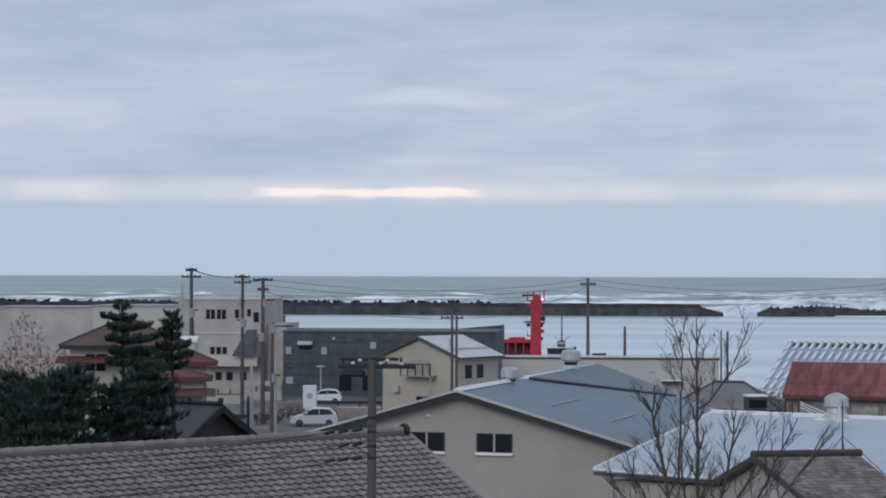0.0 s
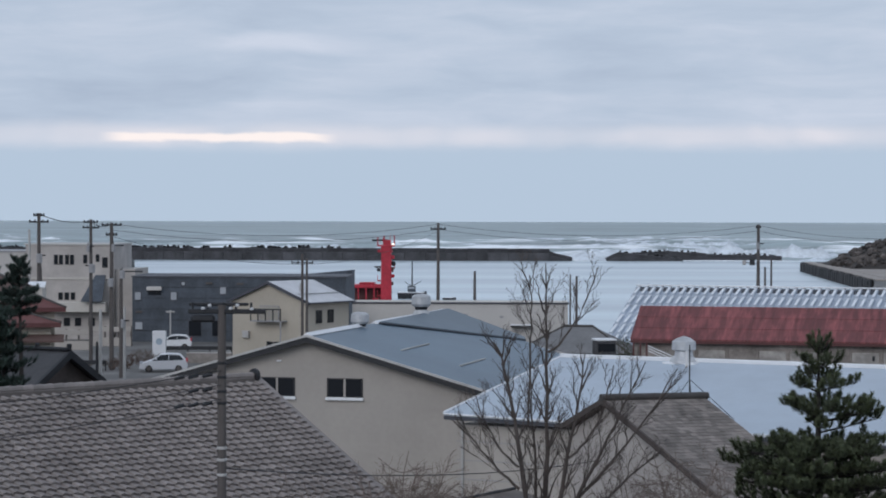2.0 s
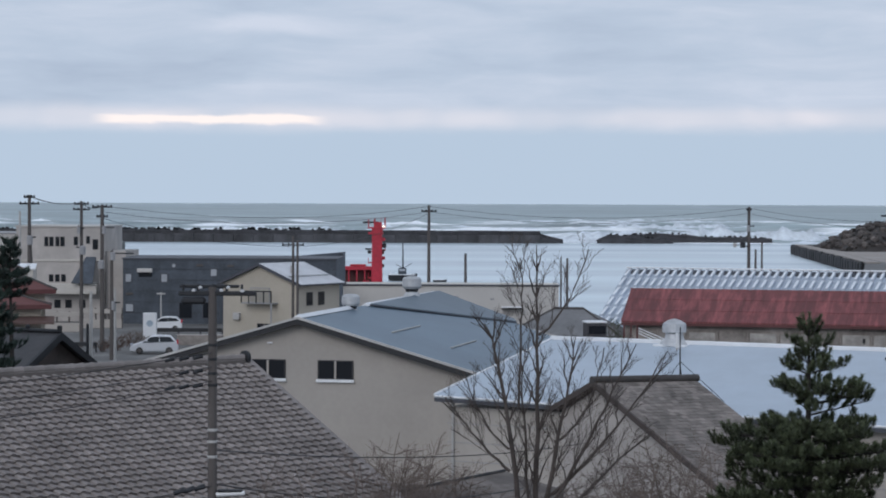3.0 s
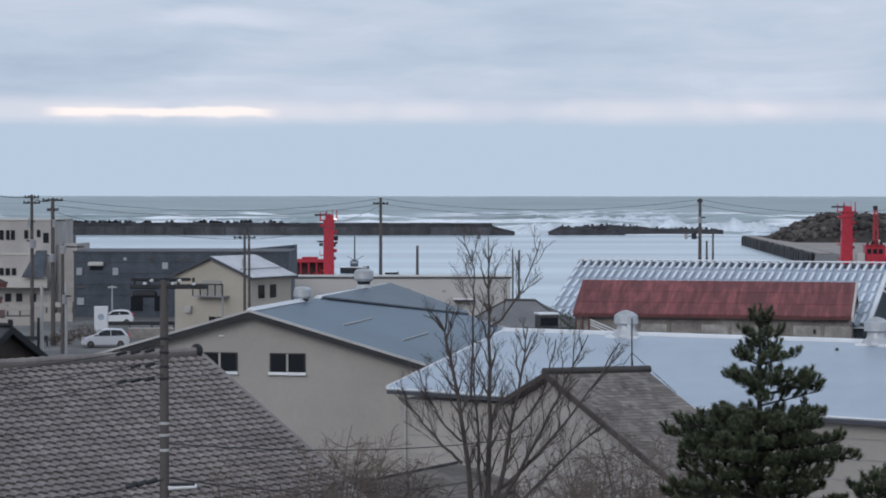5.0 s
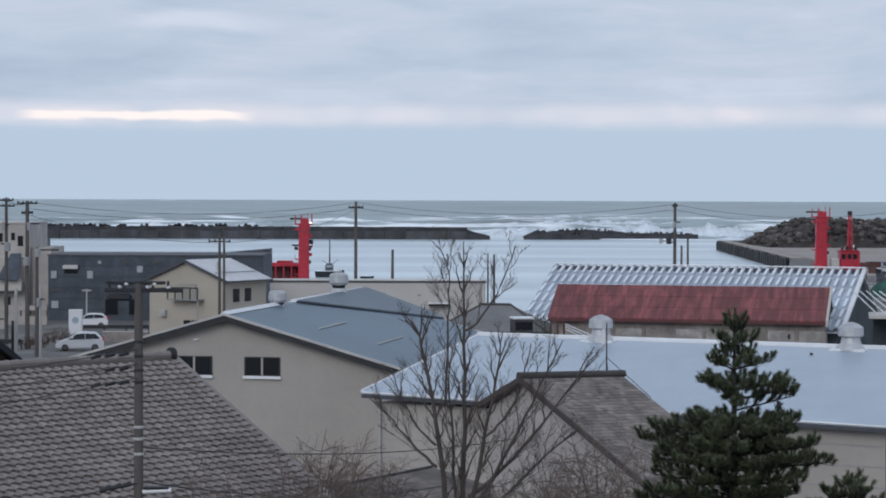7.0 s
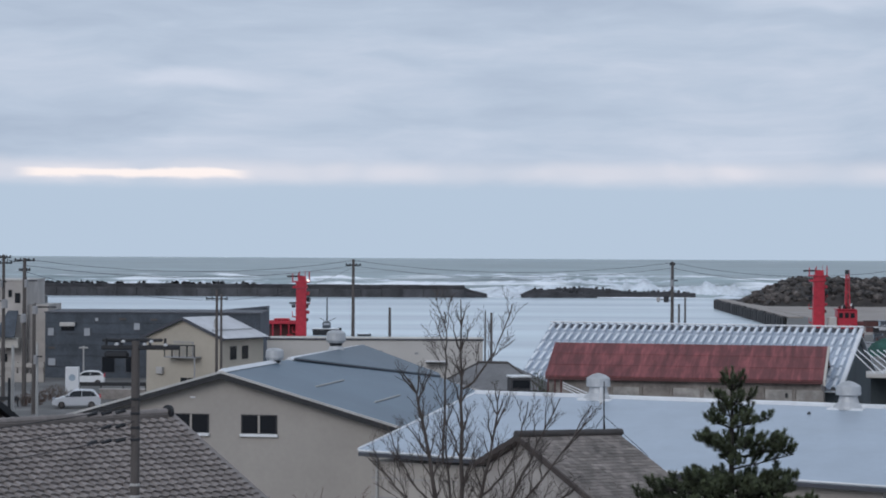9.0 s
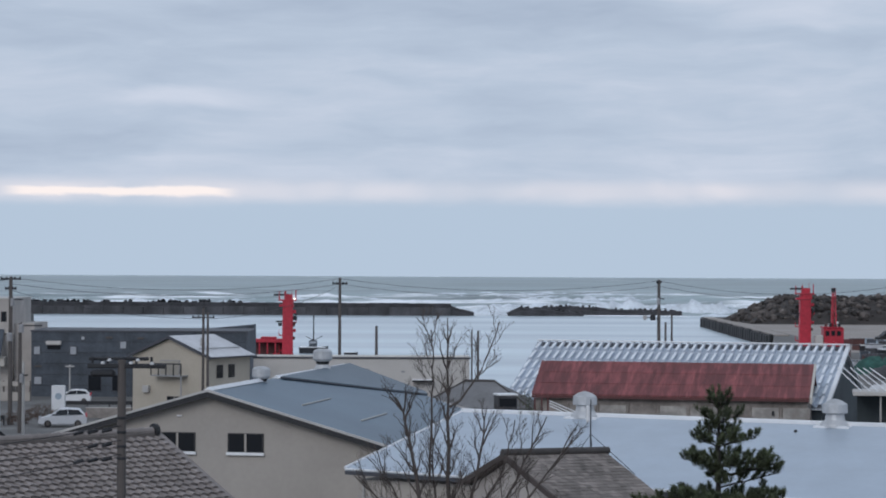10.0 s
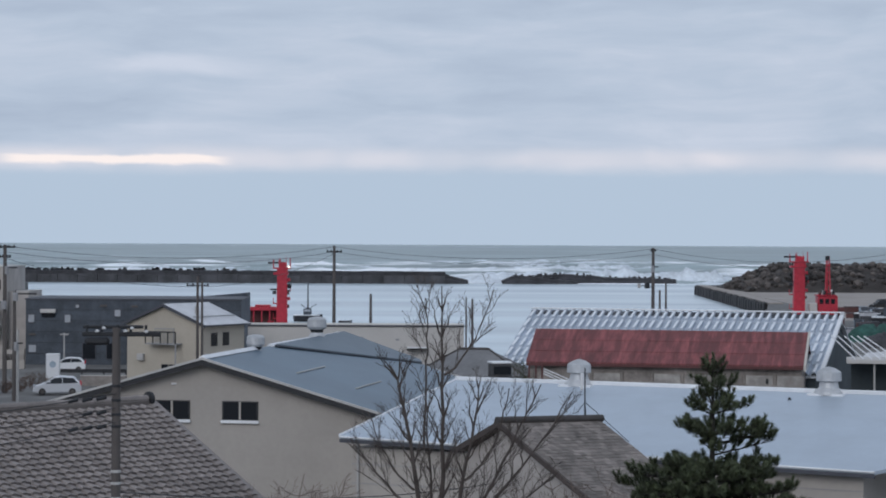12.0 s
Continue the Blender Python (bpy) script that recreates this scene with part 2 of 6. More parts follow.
M_CONCRETE_WALL = paint("stained_concrete", (0.29, 0.26, 0.24), 0.9, grain=2, spread=0.25, stain=(0.13, 0.11, 0.1))
M_PANEL = paint("weathered_panel", (0.37, 0.35, 0.33), 0.85, grain=1.2, spread=0.25, stain=(0.24, 0.215, 0.20))
M_RED_DARK = paint("dark_red_board", (0.10, 0.035, 0.035), 0.7, grain=2, spread=0.2)
M_PANE_PALE = paint("pale_blind", (0.33, 0.35, 0.38), 0.4, grain=1, spread=0.1)
M_BLIND = paint("cream_blind", (0.36, 0.335, 0.29), 0.7, grain=2, spread=0.1)
M_WALL_WARM = paint("warm_concrete", (0.47, 0.435, 0.41), 0.85, grain=3.5, spread=0.14, stain=(0.37, 0.34, 0.32))
M_PALE_SHEET = paint("pale_grey_sheet", (0.58, 0.58, 0.60), 0.5, 0.2, grain=2, spread=0.15)
M_RED_TILE = paint("dull_red_tile", (0.12, 0.038, 0.034), 0.7, grain=2, spread=0.25)
M_RED_DULL = paint("dull_red_sheet", (0.10, 0.042, 0.038), 0.7, grain=2, spread=0.25)
M_RUSSET = paint("russet_roof", (0.10, 0.06, 0.052), 0.75, grain=2, spread=0.25)
M_GREY_ROOF = paint("grey_roof", (0.17, 0.17, 0.175), 0.8, grain=2, spread=0.2)
M_YARD_ROOF = paint("weathered_yard_roof", (0.19, 0.165, 0.15), 0.95, grain=1.5, spread=0.35, stain=(0.10, 0.085, 0.08))
M_DARK_TILE = paint("dark_tile", (0.062, 0.06, 0.064), 0.7, grain=1, spread=0.2)
M_TYRE = paint("tyre_rubber", (0.025, 0.025, 0.026), 0.85, grain=0.5, spread=0.2)
M_SILVER = paint("silver_car_paint", (0.66, 0.67, 0.70), 0.3, 0.4, grain=2, spread=0.04, bump=0.0)
M_MARK = paint("mark_blue", (0.33, 0.4, 0.47), 0.5, grain=1, spread=0.1)
M_NET = paint("green_net", (0.028, 0.085, 0.072), 0.9, grain=1, spread=0.4, bump=0.6)
M_TARP = paint("dark_tarpaulin", (0.05, 0.05, 0.055), 0.8, grain=1, spread=0.3)
M_DRY = paint("dry_leaves", (0.115, 0.075, 0.06), 0.9, grain=0.5, spread=0.4)
M_REDLEAF = paint("red_leaves", (0.16, 0.05, 0.05), 0.9, grain=0.5, spread=0.4)


# ---- mesh helpers ----
def part(name, bm, material, parent=None, label="", kind=""):
    data = bpy.data.meshes.new(name)
    bm.normal_update()
    bm.to_mesh(data)
    bm.free()
    data.materials.append(material)
    ob = new(name, data)
    if parent is not None:
        ob.parent = parent
    return tagged(ob, label, kind=kind)


def thing(name, m, label, category, group="", kind=""):
    ob = new(name)
    ob.matrix_basis = m
    return tagged(ob, label, category, group, kind)


def box(x0, x1, y0, y1, z0, z1, bm=None, bevel=0.0):
    own = bmesh.new()
    bmesh.ops.create_cube(own, size=1.0)
    for v in own.verts:
        v.co = ((x0 + x1) / 2 + v.co.x * (x1 - x0), (y0 + y1) / 2 + v.co.y * (y1 - y0), (z0 + z1) / 2 + v.co.z * (z1 - z0))
    if bevel:
        bmesh.ops.bevel(own, geom=own.edges[:], offset=bevel, segments=1, affect="EDGES")
    return merge(own, bm)


def merge(own, bm):
    if bm is None:
        return own
    table = {v: bm.verts.new(v.co) for v in own.verts}
    for f in own.faces:
        bm.faces.new([table[v] for v in f.verts])
    own.free()
    return bm


def slab(points, thick, bm=None):
    """A sheet through the given points (seen from above in anticlockwise order), thick downwards."""
    own = bmesh.new()
    top = [own.verts.new(p) for p in points]
    low = [own.verts.new((p[0], p[1], p[2] - thick)) for p in points]
    own.faces.new(top)
    own.faces.new(low[::-1])
    for i in range(len(points)):
        j = (i + 1) % len(points)
        own.faces.new((top[i], low[i], low[j], top[j]))
    bmesh.ops.recalc_face_normals(own, faces=own.faces[:])
    return merge(own, bm)


def prism(outline, y0, y1, bm=None):
    """An outline in x and z, drawn out from y0 to y1."""
    own = bmesh.new()
    a = [own.verts.new((x, y0, z)) for x, z in outline]
    b = [own.verts.new((x, y1, z)) for x, z in outline]
    own.faces.new(a)
    own.faces.new(b[::-1])
    for i in range(len(outline)):
        j = (i + 1) % len(outline)
        own.faces.new((a[i], b[i], b[j], a[j]))
    bmesh.ops.recalc_face_normals(own, faces=own.faces[:])
    return merge(own, bm)


def tube(points, radii, sides=8, bm=None):
    """A round bar along the points, with a radius at each."""
    if bm is None:
        bm = bmesh.new()
    points = [Vector(p) for p in points]
    rings = []
    for i, p in enumerate(points):
        along = (points[min(i + 1, len(points) - 1)] - points[max(i - 1, 0)]).normalized()
        side = along.cross(Vector((0.31, 0.95, 0.05)) if abs(along.z) > 0.9 else Vector((0, 0, 1))).normalized()
        up = along.cross(side)
        rings.append([bm.verts.new(p + (side * math.cos(a) + up * math.sin(a)) * radii[i]) for a in (2 * math.pi * k / sides for k in range(sides))])
    for a, b in zip(rings, rings[1:]):
        for k in range(sides):
            bm.faces.new((a[k], a[(k + 1) % sides], b[(k + 1) % sides], b[k]))
    bm.faces.new(rings[0][::-1])
    bm.faces.new(rings[-1])
    return bm


def turned(profile, sides=16, bm=None, at=(0, 0, 0)):
    """A round form from (radius, height) pairs."""
    if bm is None:
        bm = bmesh.new()
    rings = [[bm.verts.new((at[0] + r * math.cos(a), at[1] + r * math.sin(a), at[2] + z)) for a in (2 * math.pi * k / sides for k in range(sides))] for r, z in profile]
    for a, b in zip(rings, rings[1:]):
        for k in range(sides):
            bm.faces.new((a[k], a[(k + 1) % sides], b[(k + 1) % sides], b[k]))
    bm.faces.new(rings[0][::-1])
    bm.faces.new(rings[-1])
    return bm


# ---- ground and water ----
def build_ground():
    outline = [(-4000, -3000), (4000, -3000), (4000, 700), (110, 712), (84, 690), (76, 500), (60, 400), (40, 262), (-62, 262), (-112, 330), (-112, 700), (-300, 790), (-4000, 800)]
    tagged(part("ground", slab([(x, y, 0.0) for x, y in outline], 6.0), M_ASPHALT), "grey asphalt and concrete harbour ground", "ground", kind="structure")


def sea_height(x, y):
    if y < 845:
        return 0.0
    if y > 3000:
        return 1.9 * (y - 3000) / 1950
    grow = min(1, (y - 845) / 60) * max(0.15, min(1, (2300 - y) / 900))
    n = noise.noise(Vector((x * 0.006, y * 0.022, 0.3)))
    m = noise.noise(Vector((x * 0.03, y * 0.05, 4.0)))
    ridge = max(0.0, 1 - abs(n) * 4.5) ** 2
    return grow * (2.6 * ridge * (0.7 + 0.6 * m) + 0.7 * m)


def build_sea():
    ys = [255, 400, 600, 800, 845] + [845 + 5 * k for k in range(1, 120)] + [1445 + 40 * k for k in range(0, 30)] + [2700, 3400, 4200, 4950]
    xs = [-3000, -1200, -700] + [-480 + 8 * k for k in range(121)] + [700, 1200, 3000]
    bm = bmesh.new()
    grid = [[bm.verts.new((x, y, -2.5 + sea_height(x, y))) for x in xs] for y in ys]
    for a, b in zip(grid, grid[1:]):
        for i in range(len(xs) - 1):
            bm.faces.new((a[i], a[i + 1], b[i + 1], b[i]))
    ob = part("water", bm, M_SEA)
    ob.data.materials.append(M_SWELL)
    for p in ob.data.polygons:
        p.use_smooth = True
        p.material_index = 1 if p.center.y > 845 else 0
    tagged(ob, "grey-blue harbour water and breaking open sea", "water", kind="structure")


build_ground()
build_sea()


def build_breaker(x, y, length, h, seed):
    """A breaking wave: a ragged ridge of foam standing out of the sea."""
    bm = bmesh.new()
    nx, ny = int(length / (1.6 if y < 1300 else 2.6)), 10
    grid = []
    for j in range(ny + 1):
        row = []
        for i in range(nx + 1):
            fx, fy = i / nx, j / ny
            swell = math.sin(math.pi * fx) ** 0.6 * math.sin(math.pi * fy) ** 1.2
            px = x + (fx - 0.5) * length
            rough = 0.65 + 0.9 * noise.noise(Vector((px * 0.12, fy * 2.2, seed))) + 0.8 * noise.noise(Vector((px * 0.33, fy * 6, seed + 3)))
            row.append(bm.verts.new((px, y + (fy - 0.5) * 12 + 4 * noise.noise(Vector((px * 0.03, 1, seed))), -2.7 + 0.62 * h * max(0.0, swell * rough))))
        grid.append(row)
    for a, b in zip(grid, grid[1:]):
        for i in range(nx):
            bm.faces.new((a[i], a[i + 1], b[i + 1], b[i]))
    ob = part("breaking_wave", bm, M_FOAM)
    for p in ob.data.polygons:
        p.use_smooth = True
    tagged(ob, "white foaming crest of a breaking wave", "wave", group="breaking waves", kind="structure")


for x, y, length, h, seed in ((25, 872, 60, 4.0, 1), (108, 890, 56, 7.6, 2), (-35, 900, 90, 3.4, 3), (60, 960, 120, 4.0, 4), (-130, 930, 110, 3.4, 5), (150, 1000, 110, 4.2, 7), (-210, 960, 120, 3.6, 10), (29, 846, 16, 2.2, 12), (108, 846, 14, 2.0, 13), (60, 1130, 70, 6.0, 19), (-60, 1010, 60, 5.0, 20), (42, 905, 46, 5.4, 41), (78, 935, 60, 6.4, 42), (-12, 950, 70, 4.6, 43), (-92, 905, 50, 4.2, 44)):
    build_breaker(x, y, length, h, seed)
rng_sea = random.Random(6)
for k in range(8):
    y = 1030 + 75 * k
    build_breaker(rng_sea.uniform(-0.2, 0.16) * y, y, rng_sea.uniform(70, 190), rng_sea.uniform(2.6, 4.2), 30 + k)


def build_breakwater(m, runs, width, label):
    """Runs of (from, to, top height); a wall with a lumpy armour crest and a face of upright blocks."""
    root = thing("breakwater", m, label, "breakwater", group="breakwaters")
    for x0, x1, h0, h1 in runs:
        bm = bmesh.new()
        n = max(2, int((x1 - x0) / 2.5))
        rows = []
        for i in range(n + 1):
            f = i / n
            x, h = x0 + (x1 - x0) * f, h0 + (h1 - h0) * f
            top = h + 0.35 * noise.noise(Vector((x * 0.4, 0, 2)))
            rows.append([bm.verts.new(p) for p in ((x, -0.8, -5), (x, 0.0, h - 1.4), (x, 1.0, h - 1.2), (x, 1.2, top), (x, width, top + 0.4 * noise.noise(Vector((x, 3, 1)))), (x, width + 4, -5))])
        for a, b in zip(rows, rows[1:]):
            for q in range(5):
                bm.faces.new((a[q], b[q], b[q + 1], a[q + 1]))
        part("wall", bm, M_BREAK, root)
    rng = random.Random(5)
    for x0, x1, h0, h1 in runs:
        if x1 - x0 > 30:
            n = int((x1 - x0) / 7)
            for k in range(n):
                a, b = x0 + (x1 - x0) * k / n, x0 + (x1 - x0) * (k + 1) / n
                part("face_block", box(a + 0.04, b - 0.04, -0.75, 0.3, -3.0, h0 - 1.25 + rng.uniform(-0.25, 0.1), bevel=0.12), M_BREAK_FACE, root)
                part("cap_block", box(a + 0.06, b - 0.06, 0.95, 3.0, h0 - 1.3, h0 + 0.12 + rng.uniform(-0.08, 0.08), bevel=0.1), M_BREAK, root)
    for x0, x1, h0, h1 in runs:
        if x1 - x0 < 10:
            continue
        bm = bmesh.new()
        for k in range(int((x1 - x0) * 0.9)):
            x = rng.uniform(x0 + 1, x1 - 1)
            h = h0 + (h1 - h0) * (x - x0) / (x1 - x0)
            s = rng.uniform(0.3, 0.95) * (1.1 if x < -60 else 0.8 if x1 - x0 < 30 else 0.3)
            own = bmesh.new()
            bmesh.ops.create_icosphere(own, subdivisions=1, radius=s)
            for v in own.verts:
                v.co = v.co * rng.uniform(0.65, 1.15) + Vector((x, rng.uniform(2, width), h + s * 0.25))
            merge(own, bm)
        part("armour_stone", bm, M_BREAK, root, "dark armour stones on the crest", kind="stuff")
    return root


build_breakwater(pose(0, 835, 0), [(-320, -60, 1.7, 1.7), (-60, 13, 1.7, 1.5), (13, 21, 0.9, -1.4)], 9, "long dark wet concrete breakwater across the harbour")
build_breakwater(pose(0, 838, 0), [(33, 37, -1.4, 0.4), (37, 60, 0.6, -1.6)], 8, "broken low breakwater section washed by foam")
build_breakwater(pose(0, 858, 0), [(38, 46, -0.9, 0.2), (46, 58, 0.2, 0.7), (58, 70, 0.7, -0.1), (70, 97, -0.4, -0.9)], 8, "dark outer breakwater section by the harbour entrance")


# ---- quay, sea wall and rock mound ----
def build_rock(rng, size):
    own = bmesh.new()
    bmesh.ops.create_icosphere(own, subdivisions=1, radius=size)
    for v in own.verts:
        v.co = Vector((v.co.x * rng.uniform(0.7, 1.2), v.co.y * rng.uniform(0.7, 1.2), v.co.z * rng.uniform(0.5, 1.0)))
    return own


def mound_height(x, y):
    """Height of the heap over the quay: a long hump with a steep seaward end."""
    across = 1 - ((y - 645) / 34) ** 2
    rise = min(1, max(0, (x - 87.5) / 14)) ** 0.55
    fall = 1 - 0.22 * min(1, max(0, (x - 128) / 60)) + 0.08 * noise.noise(Vector((x * 0.09, y * 0.05, 7)))
    return 7.0 * max(0, across) ** 0.5 * rise * fall


def build_mound():
    root = thing("rock_mound", pose(0, 0, 0), "dark heap of rubble and boulders on the far quay", "rock heap")
    rng = random.Random(11)
    bm = bmesh.new()
    xs = [83 + 2.0 * k for k in range(75)]
    ys = [610 + 2.5 * k for k in range(29)]
    grid = [[bm.verts.new((x, y, -0.2 + mound_height(x, y) * (0.93 + 0.22 * noise.noise(Vector((x * 0.25, y * 0.25, 1))))) ) for x in xs] for y in ys]
    for a, b in zip(grid, grid[1:]):
        for i in range(len(xs) - 1):
            bm.faces.new((a[i], a[i + 1], b[i + 1], b[i]))
    part("mound_core", bm, M_ROCK, root)
    bm = bmesh.new()
    for k in range(1900):
        x, y = 84 + 146 * rng.random() ** 1.3, rng.uniform(611, 655)
        h = mound_height(x, y)
        if h < 0.3:
            continue
        own = build_rock(rng, 0.3 + 1.2 * rng.random() ** 2.5)
        for v in own.verts:
            v.co += Vector((x, y, h * 0.97 - 0.1))
        merge(own, bm)
    part("rubble", bm, M_ROCK, root, "loose dark boulders", kind="stuff")
    for k in range(110):
        x, y = rng.uniform(92, 200), rng.uniform(612, 640)
        own = build_rock(rng, rng.uniform(0.6, 1.3))
        for v in own.verts:
            v.co += Vector((x, y, mound_height(x, y) * 0.98))
        part("boulder", own, M_ROCK_PALE if k % 4 == 0 else M_ROCK, root)


def build_sea_wall():
    # the edge runs from (76, 500) to (84, 690)
    root = thing("quay_wall", pose(76, 500, 0, 0, 0, -2.41), "quay wall hung with dark fender blocks", "quay wall")
    part("coping", box(0.2, 3.2, 0, 188, 0.004, 0.3, bevel=0.05), M_SAND, root, "pale concrete coping")
    first = part("fender", box(-0.8, -0.02, -2.1, 2.1, -3.0, 0.35, bevel=0.4), M_FENDER, root)
    first.location = (0, 4, 0)
    rng = random.Random(4)
    for k in range(1, 35):
        again = new("fender", first.data)
        again.parent = root
        again.location = (rng.uniform(-0.1, 0.05), 4 + 5.4 * k, rng.uniform(-0.25, 0.1))
    part("end_fender", box(-0.4, 9, 188, 190.5, -3.0, 0.25, bevel=0.3), M_FENDER, root)


build_mound()
build_sea_wall()
tagged(part("quay_floor", slab([(66, 400, 0.008), (300, 400, 0.008), (300, 688, 0.008), (88, 688, 0.008), (81, 500, 0.008)], 0.02), M_SAND), "sandy concrete quay apron", "ground", kind="structure")


# ---- foreground house with the tiled roof ----
def prism_along(x0, x1, near, far, pitch, top, foot=-0.5):
    """A house body: a gabled outline in y and z drawn out along x."""
    own = bmesh.new()
    outline = [(-near, foot), (far, foot), (far, top - far * pitch), (0, top), (-near, top - near * pitch)]
    a = [own.verts.new((x0, y, z)) for y, z in outline]
    b = [own.verts.new((x1, y, z)) for y, z in outline]
    own.faces.new(a)
    own.faces.new(b[::-1])
    for i in range(5):
        j = (i + 1) % 5
        own.faces.new((a[i], b[i], b[j], a[j]))
    bmesh.ops.recalc_face_normals(own, faces=own.faces[:])
    return own


def tile_shape(w, d):
    """One pan tile, its rolled side at the left, lying on a slope that falls to -y."""
    section = [(0.0, -0.04), (0.07, 0.014), (0.26, 0.03), (0.46, 0.018), (0.62, -0.004), (0.84, -0.008), (0.95, -0.04)]
    verts, faces = [], []
    for y, lift in ((0.02, 0.0), (-d * 1.04, 0.07)):
        for x, z in section:
            verts.append((x * w, y, z + lift))
    for x, z in section:
        verts.append((x * w, -d * 0.98, z - 0.03))
    n = len(section)
    for i in range(n - 1):
        faces.append((i, n + i, n + i + 1, i + 1))
        faces.append((n + i, 2 * n + i, 2 * n + i + 1, n + i + 1))
    return verts, faces


def build_tiled_house():
    # local x runs along the ridge to the far end; the near slope falls towards -y
    root = thing("tiled_house", pose(-6.82, 62.0, 0, 0, 0, 45.8), "house with a large weathered brown tiled roof", "house")
    ridge, pitch, reach, length = 9.24, 0.522, 8.2, 17.4
    verge_x = 0.26
    part("wall", prism_along(-length + 0.4, -0.5, reach - 0.6, reach - 0.6, pitch, ridge - 0.3), M_WALL_PALE, root)
    # near slope: a dark sheet under the tiles paints the shade in their gaps
    roof = part("roof", slab([(-length, -reach, ridge - reach * pitch), (verge_x, -reach, ridge - reach * pitch), (verge_x, 0, ridge), (-length, 0, ridge)], 0.1), M_RIDGE_GAP, root, "weathered brown tiles in rows over a dark gap-shade sheet")
    part("roof", slab([(-length, 0, ridge), (verge_x, 0, ridge), (verge_x, reach, ridge - reach * pitch), (-length, reach, ridge - reach * pitch)], 0.1), M_TILE, root)
    # ridge of stacked tiles with a round cap
    cap = part("ridge_tile", tube([(-0.3, 0, 0), (0.0, 0, 0.01)], [0.085, 0.098], 10), M_TILE, root)
    cap.location = (0, 0, ridge + 0.13)
    for k in range(1, 58):
        again = new("ridge_tile", cap.data)
        again.parent = root
        again.location = (-0.3 * k, 0, ridge + 0.13)
    part("ridge_course", box(-length, 0.02, -0.11, 0.11, ridge - 0.05, ridge + 0.09, bevel=0.02), M_TILE_DARK, root)
    end = turned([(0.05, 0.0), (0.2, 0.02), (0.2, 0.1), (0.1, 0.16)], 12)
    for v in end.verts:
        v.co = (v.co.z + 0.02, v.co.y, v.co.x * 0.9 + ridge + 0.14)
    part("ridge_end_tile", end, M_DARK, root, "dark moulded ridge end tile")
    verge = slab([(verge_x - 0.16, -reach, ridge + 0.085 - reach * pitch), (verge_x + 0.03, -reach, ridge + 0.085 - reach * pitch), (verge_x + 0.03, 0, ridge + 0.085), (verge_x - 0.16, 0, ridge + 0.085)], 0.24)
    part("verge", verge, M_TILE, root, "brown verge tiles")
    return roof, ridge, pitch, reach, length + verge_x


TILED = build_tiled_house()


# ---- windows, vents, shared building parts ----
def build_window(root, x, y, z, w, h, sill=True, panes=2, frame_mat=None):
    window = part("window", box(x - w / 2 - 0.05, x + w / 2 + 0.05, y - 0.05, y + 0.12, z - 0.05, z + h + 0.05), frame_mat or M_DARK, root)
    for k in range(panes):
        a = x - w / 2 + w * k / panes + 0.03
        part("pane", box(a, a + w / panes - 0.06, y - 0.07, y - 0.052, z, z + h), M_GLASS, window)
    if panes > 1:
        part("mullion", box(x - 0.05, x + 0.05, y - 0.09, y - 0.072, z - 0.03, z + h + 0.03), M_WALL, window)
    if sill:
        part("sill", box(x - w / 2 - 0.1, x + w / 2 + 0.1, y - 0.16, y - 0.052, z - 0.20, z - 0.052, bevel=0.02), M_WHITE_TRIM, window, "white sill")
    return window


def build_vent(m, label, scale=1.0, flared=False):
    """A ridge ventilator; flared: on a tall spreading skirt, with a pointed cap."""
    root = thing("roof_vent", m, label, "roof vent", group="roof vents")
    s = scale
    if flared:
        part("skirt", turned([(0.80 * s, -0.12), (0.74 * s, 0.0), (0.52 * s, 0.2 * s), (0.46 * s, 0.5 * s)], 16), M_VENT, root, "flared pale grey skirt")
        part("neck", turned([(0.42 * s, 0.46 * s), (0.5 * s, 0.56 * s)], 16), M_TRIM_GREY, root)
        part("hood", turned([(0.63 * s, 0.54 * s), (0.65 * s, 0.58 * s), (0.63 * s, 1.0 * s), (0.35 * s, 1.18 * s), (0.05 * s, 1.27 * s)], 18), M_VENT, root, "round grey hood with a low pointed cap")
        part("flashing", box(-0.95 * s, 0.95 * s, -0.7 * s, 0.7 * s, -0.2, -0.08, bevel=0.02), M_WHITE_TRIM, root, "white flashing sheet")
        return root
    part("skirt", turned([(0.62 * s, -0.12), (0.5 * s, 0.06), (0.36 * s, 0.3 * s)], 14), M_VENT, root, "grey flashing skirt")
    part("neck", turned([(0.34 * s, 0.28 * s), (0.4 * s, 0.5 * s)], 14), M_DARK, root, "dark louvred neck")
    part("hood", turned([(0.46 * s, 0.48 * s), (0.56 * s, 0.62 * s), (0.54 * s, 1.04 * s), (0.44 * s, 1.14 * s), (0.2 * s, 1.2 * s)], 18), M_VENT, root, "round grey hood")
    return root


